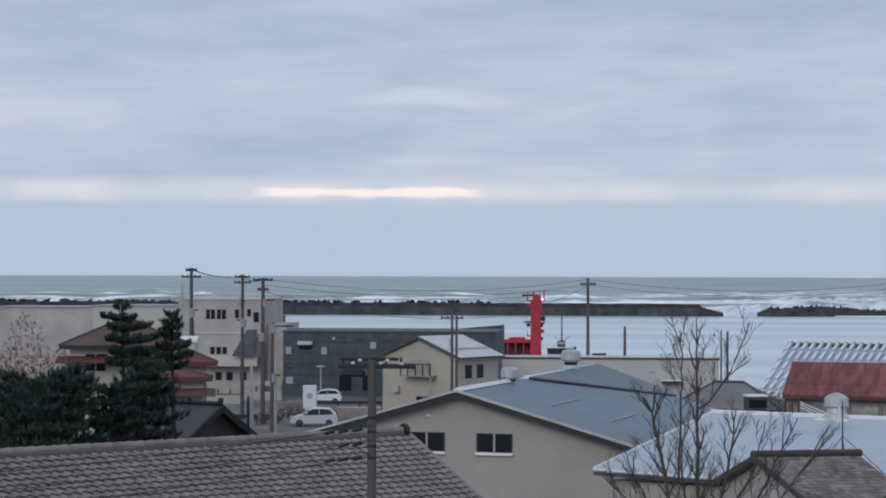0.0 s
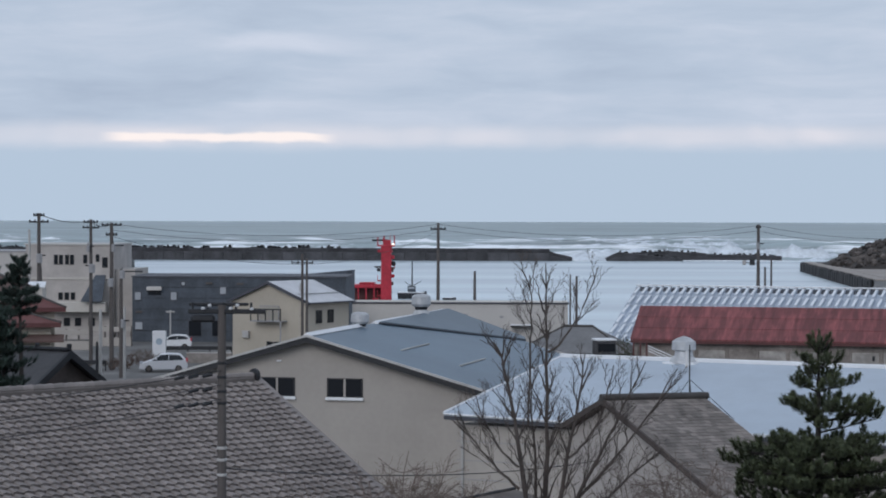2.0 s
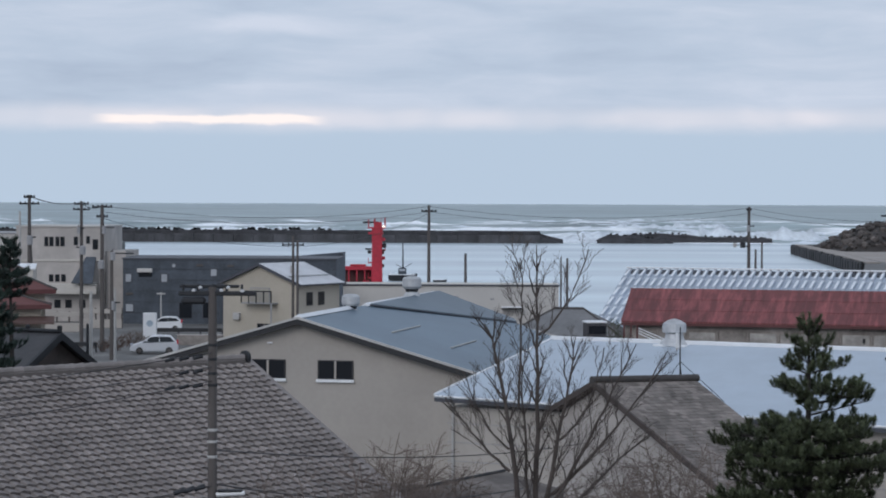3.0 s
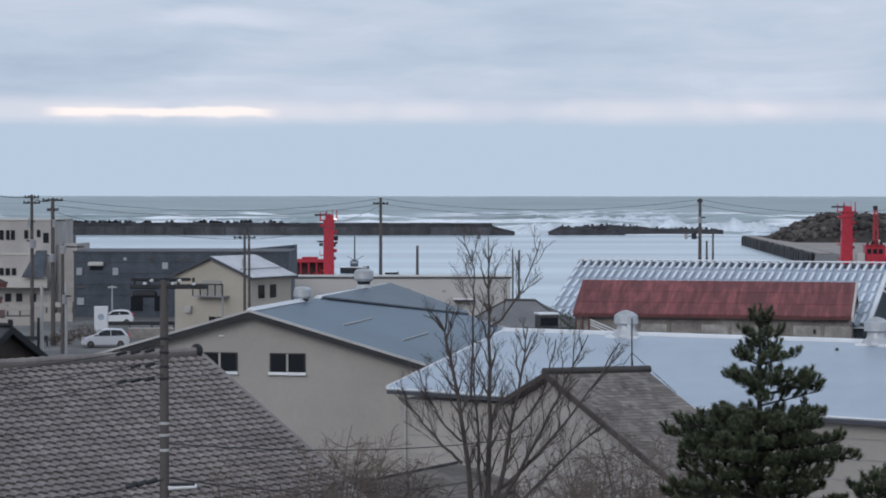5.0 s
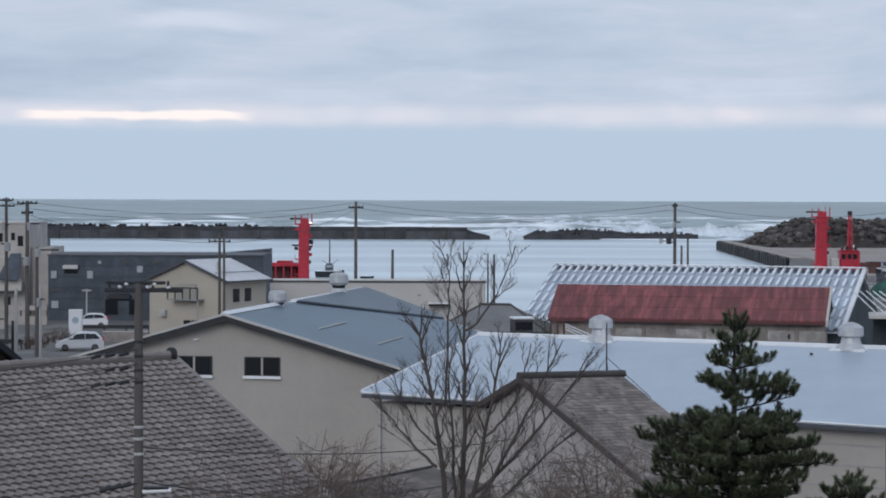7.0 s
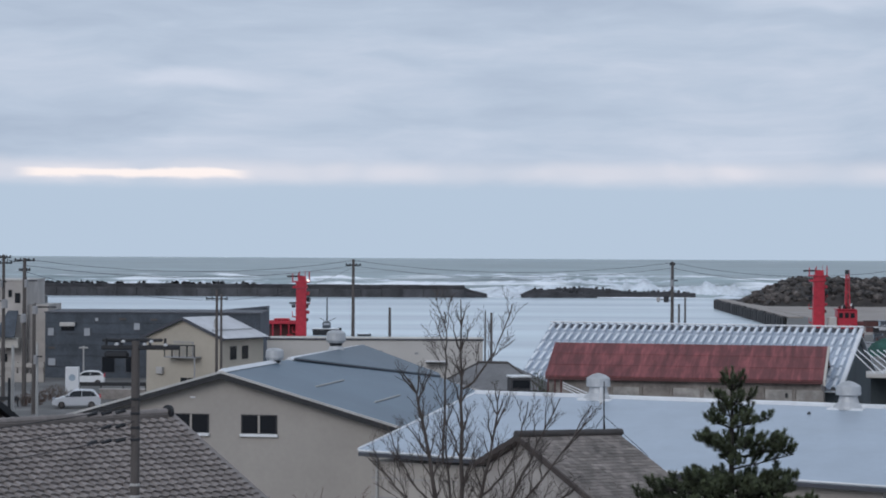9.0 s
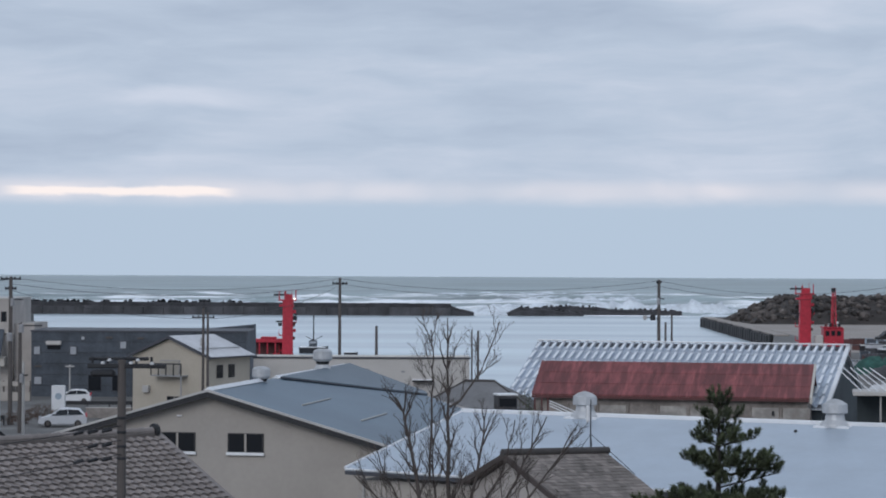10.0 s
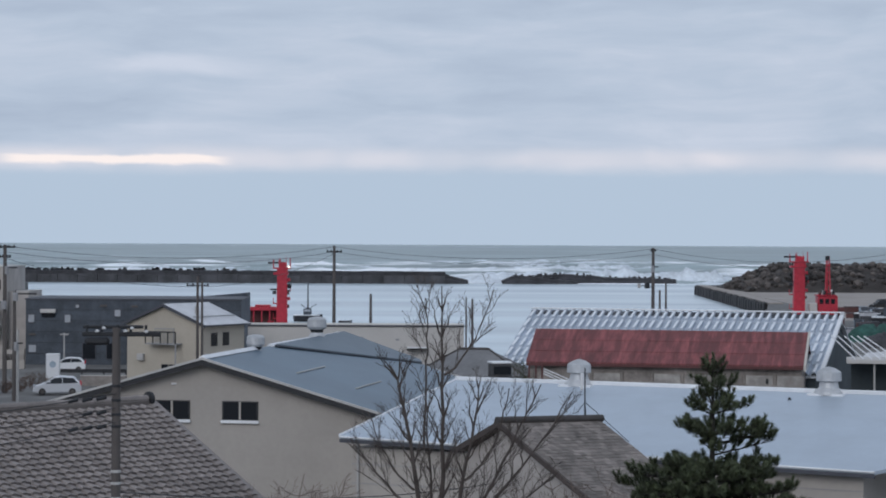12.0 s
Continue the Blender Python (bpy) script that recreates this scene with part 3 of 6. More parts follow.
# ---- workshop with the blue roof ----
def build_workshop():
    # local x along the gable wall, y back along the ridge
    m = pose(-9.66, 113.0, 0, 0, 0, -11)
    root = thing("workshop", m, "beige rendered workshop with a blue sheet roof", "building")
    top, half, pitch, depth = 7.62, 8.7, 0.285, 28.5
    part("wall", prism([(-half, -0.3), (half, -0.3), (half, top - half * pitch), (0, top), (-half, top - half * pitch)], 0.0, depth), M_WALL, root, "beige rendered wall")
    a = half + 0.45
    r = top + 0.25
    part("roof", slab([(0, -0.5, r), (a, -0.5, r - a * pitch), (a, depth - 4, r - a * pitch), (0, depth + 0.5, r)], 0.16), M_BLUE, root, "blue sheet roof slope")
    part("roof", slab([(-a, -0.5, r - a * pitch), (0, -0.5, r), (0, depth + 0.5, r), (-a, depth - 0.5, r - a * pitch)], 0.16), M_BLUE, root)
    for s in (-1, 1):
        part("bargeboard", prism([(0, r + 0.03), (s * (a + 0.05), r + 0.03 - (a + 0.05) * pitch), (s * (a + 0.05), r - 0.08 - (a + 0.05) * pitch), (0, r - 0.08)], -0.66, -0.502), M_TRIM_PALE, root, "pale grey verge trim")
        part("soffit_board", prism([(0, r - 0.082), (s * a, r - 0.082 - a * pitch), (s * a, r - 0.34 - a * pitch), (0, r - 0.34)], -0.6, -0.502), M_DARK, root, "dark soffit board")
        part("gutter", tube([(s * (a + 0.08), -0.6, r - 0.12 - a * pitch), (s * (a + 0.08), depth - 4, r - 0.12 - a * pitch)], [0.08, 0.08], 8), M_DARK, root)
    part("raised_roof", slab([(0.26, 12.6, r + 0.09), (5.5, 26.4, r + 0.12 - 5.5 * pitch), (5.2, 27.4, r + 0.12 - 5.2 * pitch), (0.26, depth + 0.7, r + 0.16)], 0.12), M_BLUE_DULL, root, "duller raised roof sheet")
    part("raised_edge", tube([(0.26, 12.5, r + 0.02), (5.5, 26.3, r + 0.03 - 5.5 * pitch)], [0.045, 0.045], 6), M_TRIM_DARK, root, "dark joint along the raised sheet")
    for y0, y1 in ((-0.55, 9.2), (12.4, 21.0), (25.2, depth + 0.6)):
        part("ridge_flashing", prism([(-0.22, r - 0.03), (0, r + 0.13), (0.22, r - 0.03)], y0, y1), M_WHITE_TRIM, root, "white ridge flashing")
    # snow guards lying across the slope
    for x, y in ((3.4, 4.5), (6.15, 5.5)):
        part("snow_guard", box(x - 0.04, x + 0.04, y, y + 6.0, r - x * pitch + 0.01, r - x * pitch + 0.06), M_WALL_GREY, root, "thin pale snow guard bar")
    for x in (1.73, -1.62, -5.0):
        build_window(root, x, 0.0, 4.96, 1.66, 0.8)
    part("wall_lamp", box(-1.65, -1.4, -0.12, -0.004, 6.56, 6.64, bevel=0.02), M_WHITE, root, "small white wall fitting")
    for y, s, dz in ((9.4, 0.85, -0.3), (23.2, 1.0, 0)):
        build_vent(m @ pose(0, y, r + dz), "round grey ventilator on the blue roof ridge", s)


build_workshop()


# ---- long pale warehouse with the sheet roof ----
def build_pale_warehouse():
    m = pose(2.33, 110.0, 0, 0, 0, -28)
    root = thing("pale_roof_warehouse", m, "low warehouse with a pale blue sheet roof", "building")
    ridge, eave, run, length = 7.05, 5.22, 11.0, 33.0
    part("wall", box(0.3, 22.6, -run + 0.5, run - 0.5, -0.3, 4.72), M_WALL, root, "beige board wall")
    for z in (1.6, 2.4, 3.2, 4.0):
        part("wall_board_joint", box(0.28, 22.6, -run + 0.47, -run + 0.498, z, z + 0.03), M_TRIM_GREY, root)
    near = part("roof", slab([(-0.05, -run, eave), (23.2, -run, eave - 0.36), (length, 0, ridge), (-0.05, 0, ridge)], 0.14), M_PALE_ROOF, root, "pale blue sheet roof")
    part("roof", slab([(-0.05, 0, ridge), (length, 0, ridge), (length, run, eave), (-0.05, run, eave)], 0.14), M_PALE_ROOF, root)
    part("ridge_cap", box(-0.1, length, -0.15, 0.15, ridge - 0.05, ridge + 0.14, bevel=0.03), M_WHITE_TRIM, root, "white ridge cap")
    part("fascia", slab([(-0.05, -run - 0.05, eave - 0.12), (23.2, -run - 0.05, eave - 0.48), (23.2, -run + 0.05, eave - 0.48), (-0.05, -run + 0.05, eave - 0.12)], 0.15), M_TRIM_DARK, root, "dark eave board")
    part("eave_edge", tube([(-0.05, -run - 0.03, eave - 0.04), (23.2, -run - 0.03, eave - 0.4)], [0.05, 0.05], 6), M_WHITE_TRIM, root, "white drip edge")
    part("verge_trim", tube([(-0.07, -run, eave + 0.02), (-0.07, 0, ridge + 0.02)], [0.06, 0.06], 6), M_WHITE_TRIM, root, "white verge trim")
    part("downpipe", tube([(0.6, -run + 0.42, 4.9), (0.6, -run + 0.42, 0.0)], [0.06, 0.06], 8), M_PALE_POLE, root, "pale downpipe")
    # roof screws left from an old fitting
    for x, y in ((14.6, -1.7), (16.6, -1.6)):
        part("roof_stud", turned([(0.09, 0.0), (0.05, 0.1)], 8, None, (x, y, ridge + y * 0.167)), M_DARK, root)
    for x in (6.15, 17.85):
        build_vent(m @ pose(x, -0.1, ridge + 0.05), "round grey ventilator on the pale roof ridge", 0.84, True)


build_pale_warehouse()


# ---- brown roofed house in the middle foreground ----
def build_brown_house():
    m = pose(3.07, 80.0, 0, 0, 0, 34)
    root = thing("brown_roof_house", m, "small beige house with a weathered brown roof", "house")
    ridge, pitch, length, near, far = 7.4, 0.43, 4.35, 9.0, 2.4
    part("wall", prism_along(0.3, length - 0.2, near - 0.5, far - 0.25, pitch, ridge - 0.2), M_WALL_WARM, root, "pale beige wall")
    drop = 0.1
    part("roof", slab([(0, -near, ridge - near * pitch), (length, -near, ridge - near * pitch - drop), (length, 0, ridge - drop), (0, 0, ridge)], 0.14), M_BROWN, root, "weathered brown shingle roof")
    part("roof", slab([(0, 0, ridge), (length, 0, ridge - drop), (length, far, ridge - far * pitch - drop), (0, far, ridge - far * pitch)], 0.14), M_BROWN, root)
    part("ridge_cap", tube([(-0.1, 0, ridge + 0.06), (length + 0.1, 0, ridge + 0.06 - drop)], [0.13, 0.13], 10), M_RIDGE_GAP, root, "dark ridge cap")
    for y0, y1 in ((-near, 0), (0, far)):
        a, b = ridge - abs(y0) * pitch, ridge - abs(y1) * pitch
        part("bargeboard", slab([(-0.09, y0, a + 0.03), (-0.004, y0, a + 0.03), (-0.004, y1, b + 0.03), (-0.09, y1, b + 0.03)], 0.2), M_BROWN_DARK, root, "dark brown bargeboard")
    # small shingles in staggered rows
    rng = random.Random(14)
    verts, faces = [], []
    w, d = 0.24, 0.2
    for r in range(int(near / d)):
        for c in range(int(length / w)):
            x0 = 0.03 + c * w + (w / 2 if r % 2 else 0)
            x1 = min(x0 + w - 0.015, length - 0.02)
            lift = 0.012 + 0.02 * rng.random()
            ends = []
            for y, up in ((-0.12 - r * d, 0.006), (-0.12 - (r + 1) * d - 0.02, lift)):
                for x in (x0, x1):
                    ends.append((x, y, ridge - drop * x / length + y * pitch + up))
            n = len(verts)
            verts += ends + [(ends[2][0], ends[2][1], ends[2][2] - 0.025), (ends[3][0], ends[3][1], ends[3][2] - 0.025)]
            faces += [(n, n + 2, n + 3, n + 1), (n + 2, n + 4, n + 5, n + 3)]
    data = bpy.data.meshes.new("shingling")
    data.from_pydata(verts, [], faces)
    data.materials.append(M_BROWN)
    cover = new("shingling", data)
    cover.parent = root
    tagged(cover, "rows of small weathered brown shingles", kind="stuff")
    return m @ pose(length - 0.2, 0.6, ridge - 0.4)


antenna_at = build_brown_house()


def build_antenna(m):
    root = thing("roof_antenna", pose(*m.translation), "slim television mast with guy wires on the brown roof", "antenna")
    part("mast", tube([(0, 0, -0.1), (0, 0, 2.1)], [0.028, 0.02], 6), M_DARK, root)
    part("aerial", box(-0.16, -0.05, -0.03, 0.03, 1.3, 1.9, bevel=0.02), M_WHITE, root, "white panel aerial")
    for x, y in ((-0.9, -0.3), (1.5, -0.6), (0.2, 1.2)):
        part("guy_wire", tube([(0, 0, 0.9), (x, y, -0.3 - 0.1 * abs(x))], [0.012, 0.012], 4), M_DARK, root)


build_antenna(antenna_at)


# ---- harbour sheds ----
def rib_sheet(width, y0, z0, y1, z1, rows):
    """A roof sheet with one raised rib, from the eave (y0, z0) to the ridge (y1, z1), in stepped lengths."""
    bm = bmesh.new()
    last = None
    section = [(0, 0), (0.18, 0), (0.32, 0.24), (0.66, 0.24), (0.8, 0), (1, 0)]
    for k in range(rows):
        a, b = k / rows, (k + 1) / rows
        ends = []
        for f, lift in ((a, 0.2), (b, 0.0)):
            y, z = y0 + (y1 - y0) * f, z0 + (z1 - z0) * f
            ends.append([bm.verts.new((x * width, y, z + h + lift)) for x, h in section])
        for i in range(5):
            bm.faces.new((ends[0][i], ends[0][i + 1], ends[1][i + 1], ends[1][i]))
        low = last or [bm.verts.new((v.co.x, v.co.y, v.co.z - 0.1)) for v in ends[0]]
        for i in range(5):
            bm.faces.new((low[i], low[i + 1], ends[0][i + 1], ends[0][i]))
        last = ends[1]
    return bm


def build_harbour_shed():
    m = pose(11.35, 218.0, 0, 0, 0, -20.5)
    root = thing("harbour_shed", m, "open harbour shed with a ribbed galvanised roof", "building")
    ridge, run, pitch, length = 6.9, 10.3, 0.47, 28.4
    roof = part("roof", slab([(0, -run, ridge - run * pitch), (length, -run, ridge - run * pitch), (length, 0, ridge), (0, 0, ridge)], 0.08), M_ZINC, root, "ribbed galvanised roof")
    part("roof", slab([(0, 0, ridge), (length, 0, ridge), (length, run, ridge - run * pitch), (0, run, ridge - run * pitch)], 0.08), M_ZINC, root)
    n = 39
    w = length / n
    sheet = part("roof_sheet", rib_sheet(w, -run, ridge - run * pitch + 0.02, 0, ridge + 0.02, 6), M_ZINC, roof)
    sheet.data.materials.append(M_ZINC_SHADE)
    # light on rib tops and shade elsewhere are painted by face material
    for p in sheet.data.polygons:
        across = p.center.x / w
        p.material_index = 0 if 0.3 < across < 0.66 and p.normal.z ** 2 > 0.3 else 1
    for k in range(1, n):
        again = new("roof_sheet", sheet.data)
        again.parent = roof
        again.location = (k * w, 0, 0)
    part("verge_trim", slab([(length, -run, ridge - run * pitch + 0.25), (length + 0.35, -run, ridge - run * pitch + 0.25), (length + 0.35, 0, ridge + 0.25), (length, 0, ridge + 0.25)], 0.3), M_WHITE_TRIM, root, "white verge trim")
    part("ridge_flashing", slab([(0.05, -0.75, ridge - 0.75 * pitch + 0.18), (length - 0.05, -0.75, ridge - 0.75 * pitch + 0.18), (length - 0.05, -0.1, ridge + 0.14), (0.05, -0.1, ridge + 0.14)], 0.05), M_TRIM_DARK, root, "dark closure strip under the ridge")
    part("ridge_cap", box(0, length + 0.3, -0.3, 0.25, ridge + 0.27, ridge + 0.38, bevel=0.02), M_WHITE_TRIM, root, "white ridge cap")
    part("wall", prism_along(0.5, length - 0.3, run - 0.5, run - 0.5, pitch, ridge - 0.2), M_SHED_WALL, root, "dark blue-green cladding")
    for k in range(8):
        part("eave_truss_end", box(0.3 + k * 0.5, 0.45 + k * 0.5, -run + 0.3, -run + 0.5, ridge - run * pitch - 0.7, ridge - run * pitch - 0.1), M_DARK, root)


build_harbour_shed()


def build_red_shed():
    m = pose(11.05, 204.5, 0, 0, 0, -14)
    root = thing("red_roof_shed", m, "long shed with a faded rusty red sheet roof", "building")
    ridge, run, pitch, length = 5.82, 4.6, 0.57, 23.2
    roof = part("roof", slab([(0, -run, ridge - run * pitch), (length, -run, ridge - run * pitch), (length, 0, ridge), (0, 0, ridge)], 0.08), M_RED_ROOF, root, "rusty red sheet roof")
    part("roof", slab([(0, 0, ridge), (length, 0, ridge), (length, run, ridge - run * pitch), (0, run, ridge - run * pitch)], 0.08), M_RED_ROOF, root)
    n, rows = 26, 3
    w = length / n
    rng = random.Random(3)
    for k in range(n):
        for r in range(rows):
            y0, y1 = -run * (r + 1) / rows - 0.02, -run * r / rows
            lift = 0.02 + 0.01 * rng.random()
            part("roof_sheet", slab([(k * w + 0.012, y0, ridge + y0 * pitch + lift + 0.03), (k * w + w - 0.012, y0, ridge + y0 * pitch + lift + 0.03), (k * w + w - 0.012, y1, ridge + y1 * pitch + lift), (k * w + 0.012, y1, ridge + y1 * pitch + lift)], 0.02), M_RED_ROOF, roof)
        part("batten", slab([(k * w - 0.03, -run, ridge - run * pitch + 0.055), (k * w + 0.03, -run, ridge - run * pitch + 0.055), (k * w + 0.03, 0, ridge + 0.055), (k * w - 0.03, 0, ridge + 0.055)], 0.03), M_RED_ROOF, roof)
    part("wall", prism_along(0.2, length - 0.2, run - 0.6, run - 0.6, pitch, ridge - 0.2), M_CONCRETE_WALL, root, "stained concrete wall")
    part("eave_board", box(0, length, -run - 0.06, -run + 0.06, ridge - run * pitch - 0.3, ridge - run * pitch - 0.09), M_RED_DARK, root, "dark red eave board")
    part("verge_trim", slab([(length + 0.02, -run, ridge - run * pitch + 0.06), (length + 0.2, -run, ridge - run * pitch + 0.06), (length + 0.2, 0, ridge + 0.06), (length + 0.02, 0, ridge + 0.06)], 0.5), M_WALL_PALE, root, "pale verge board")
    # panels and posts of the wall under the eave
    y = -run + 0.6
    for k in range(9):
        x = 0.6 + k * 2.55
        part("wall_panel", box(x, x + 2.2, y - 0.1, y - 0.004, 0.3, 2.35), M_PANEL if k % 3 else M_CONCRETE_WALL, root)
        part("post", box(x - 0.25, x - 0.1, y - 0.16, y - 0.004, 0, 2.5), M_CONCRETE_WALL, root)
    part("lamp", box(20.1, 20.3, y - 0.3, y - 0.12, 1.7, 2.1, bevel=0.03), M_DARK, root)


build_red_shed()


# ---- buildings behind ----
def build_low_warehouse():
    root = thing("low_warehouse", pose(-15.755, 233, 0), "long flat-roofed grey-beige warehouse on the quay", "building")
    part("wall", box(0, 21.2, 0, 5, -0.3, 4.85), M_WALL_GREY, root, "grey-beige wall")
    part("parapet", box(-0.1, 21.3, -0.12, 5.1, 4.86, 5.02, bevel=0.03), M_TRIM_DARK, root, "dark roof edge")
    part("roof_deck", box(0.0, 21.2, 0.1, 4.9, 5.024, 5.05), M_WALL_PALE, root)
    for x, z in ((8.8, 3.6), (11.0, 3.7), (14.5, 3.5)):
        part("vent_grille", box(x, x + 0.35, -0.06, -0.004, z, z + 0.2), M_TRIM_GREY, root)
    canopy = part("canopy", box(15.6, 17.6, -1.0, -0.004, 2.65, 2.85, bevel=0.02), M_DARK, root, "dark door canopy")
    part("canopy_edge", box(15.55, 17.65, -1.06, -1.004, 2.8, 2.95), M_WHITE_TRIM, canopy, "white edge")


def build_dark_building():
    root = thing("dark_building", pose(-40.56, 252, 0), "dark grey clad two-storey building", "building")
    part("wall", box(0, 22.8, 0, 12, -0.3, 6.85), M_SLATE, root, "dark grey cladding")
    part("parapet", box(-0.1, 22.9, -0.1, 12.1, 6.86, 7.02), M_TRIM_DARK, root)
    for k in range(1, 6):
        part("cladding_joint", box(0.0, 22.8, -0.03, -0.004, k * 1.16, k * 1.16 + 0.03), M_DARK, root)
    def small(x, z, w, h, mat, name="window"):
        window = part(name, box(x - w / 2, x + w / 2, -0.1, -0.034, z - h / 2, z + h / 2), mat, root)
        part("window_frame", box(x - w / 2 - 0.08, x + w / 2 + 0.08, -0.07, -0.036, z - h / 2 - 0.08, z + h / 2 + 0.08), M_TRIM_DARK, window)
    x0 = -40.56
    for x, z, w, h in ((-39.96, 4.876, 0.6, 0.8), (-36.12, 4.876, 0.6, 0.8), (-35.1, 6.196, 0.32, 0.32), (-39.84, 1.696, 0.75, 0.75), (-30.84, 5.476, 0.6, 0.7)):
        small(x - x0, z, w, h, M_PANE_PALE)
    for x, z in ((-33.84, 1.456), (-31.32, 1.456)):
        small(x - x0, z, 1.3, 1.6, M_GLASS)
    x = -38.16 - x0
    unit = part("awning", box(x - 0.8, x + 0.8, -0.6, -0.034, 5.476, 5.896, bevel=0.05), M_WALL_GREY, root, "pale awning over a window")
    part("window", box(x - 0.7, x + 0.7, -0.09, -0.034, 4.996, 5.416), M_GLASS, unit)
    for x, z in ((-32.34, 6.256), (-29.04, 6.196), (-39.84, 3.196)):
        part("wall_vent", box(x - x0 - 0.35, x - x0 + 0.35, -0.12, -0.034, z - 0.1, z + 0.1), M_CONCRETE, root)
    part("gable_wing", prism([(17.8, -0.3), (22.7, -0.3), (22.7, 7.4), (17.8, 6.95)], 12.1, 16), M_SLATE, root, "dark grey end wing")


def build_white_building():
    # the corner nearest the harbour is at local x = 0, the front runs to -x
    Y = 256.0
    x1 = -43.215
    root = thing("white_building", pose(x1, Y, 0), "pale three-storey concrete building with dark windows", "building")
    top = 10.223
    part("wall", box(-9.6, 0, 0, 12, -0.3, top), M_WALL_WARM, root, "pale concrete wall")
    part("roof_edge", box(-9.75, 0.12, -0.12, 12.1, top + 0.004, top + 0.16), M_WALL_GREY, root)
    part("wing", box(-19.5, -9.61, 1.5, 12, -0.3, top - 0.8), M_WALL_GREY, root, "lower grey wing")
    part("wing", box(-31.0, -19.51, 3.5, 12, -0.3, top - 1.0), M_WALL_WARM, root, "low pale wing")
    part("annexe", box(0.01, 2.2, 0.8, 10, -0.3, top - 2.6), M_WALL_WARM, root, "lower stepped annexe")
    part("annexe", box(2.21, 4.0, 1.6, 10, -0.3, top - 3.6), M_WALL_PALE, root)
    for x, z, w, h in ((-6.03, 8.18, 0.9, 0.95), (-4.82, 8.18, 0.9, 0.95), (-3.11, 8.29, 0.35, 0.85), (-1.77, 8.48, 0.3, 0.7), (-0.98, 7.85, 0.5, 1.0), (-5.79, 4.34, 0.4, 0.7), (-5.12, 4.34, 0.4, 0.7), (-4.45, 4.34, 0.4, 0.7), (-5.1, 1.5, 0.6, 0.8), (-3.9, 1.5, 0.6, 0.8), (-2.4, 1.5, 0.6, 0.8)):
        build_window(root, x, 0.0, z, w, h, sill=False, panes=2 if w > 0.8 else 1)
    part("canopy", slab([(-3.2, -2.2, 4.3), (-0.9, -2.2, 4.3), (-0.9, -0.01, 7.0), (-2.0, -0.01, 7.0)], 0.15), M_SLATE, root, "dark sloping stair cover")
    part("balcony", box(-6.8, -0.6, -1.6, -0.004, 3.0, 4.1, bevel=0.05), M_WALL_PALE, root, "pale balcony front")
    part("wing_edge", box(-31.1, -19.5, 3.38, 12.1, top - 0.996, top - 0.85), M_TRIM_GREY, root)
    part("wing_edge", box(-19.55, -9.62, 1.38, 12.1, top - 0.796, top - 0.65), M_TRIM_GREY, root)
    part("string_course", box(-9.6, 0.05, -0.1, -0.004, 6.5, 6.7), M_WALL_PALE, root)
    part("downpipe", tube([(-0.4, -0.1, 0), (-0.4, -0.1, top)], [0.06, 0.06], 6), M_PALE_POLE, root)


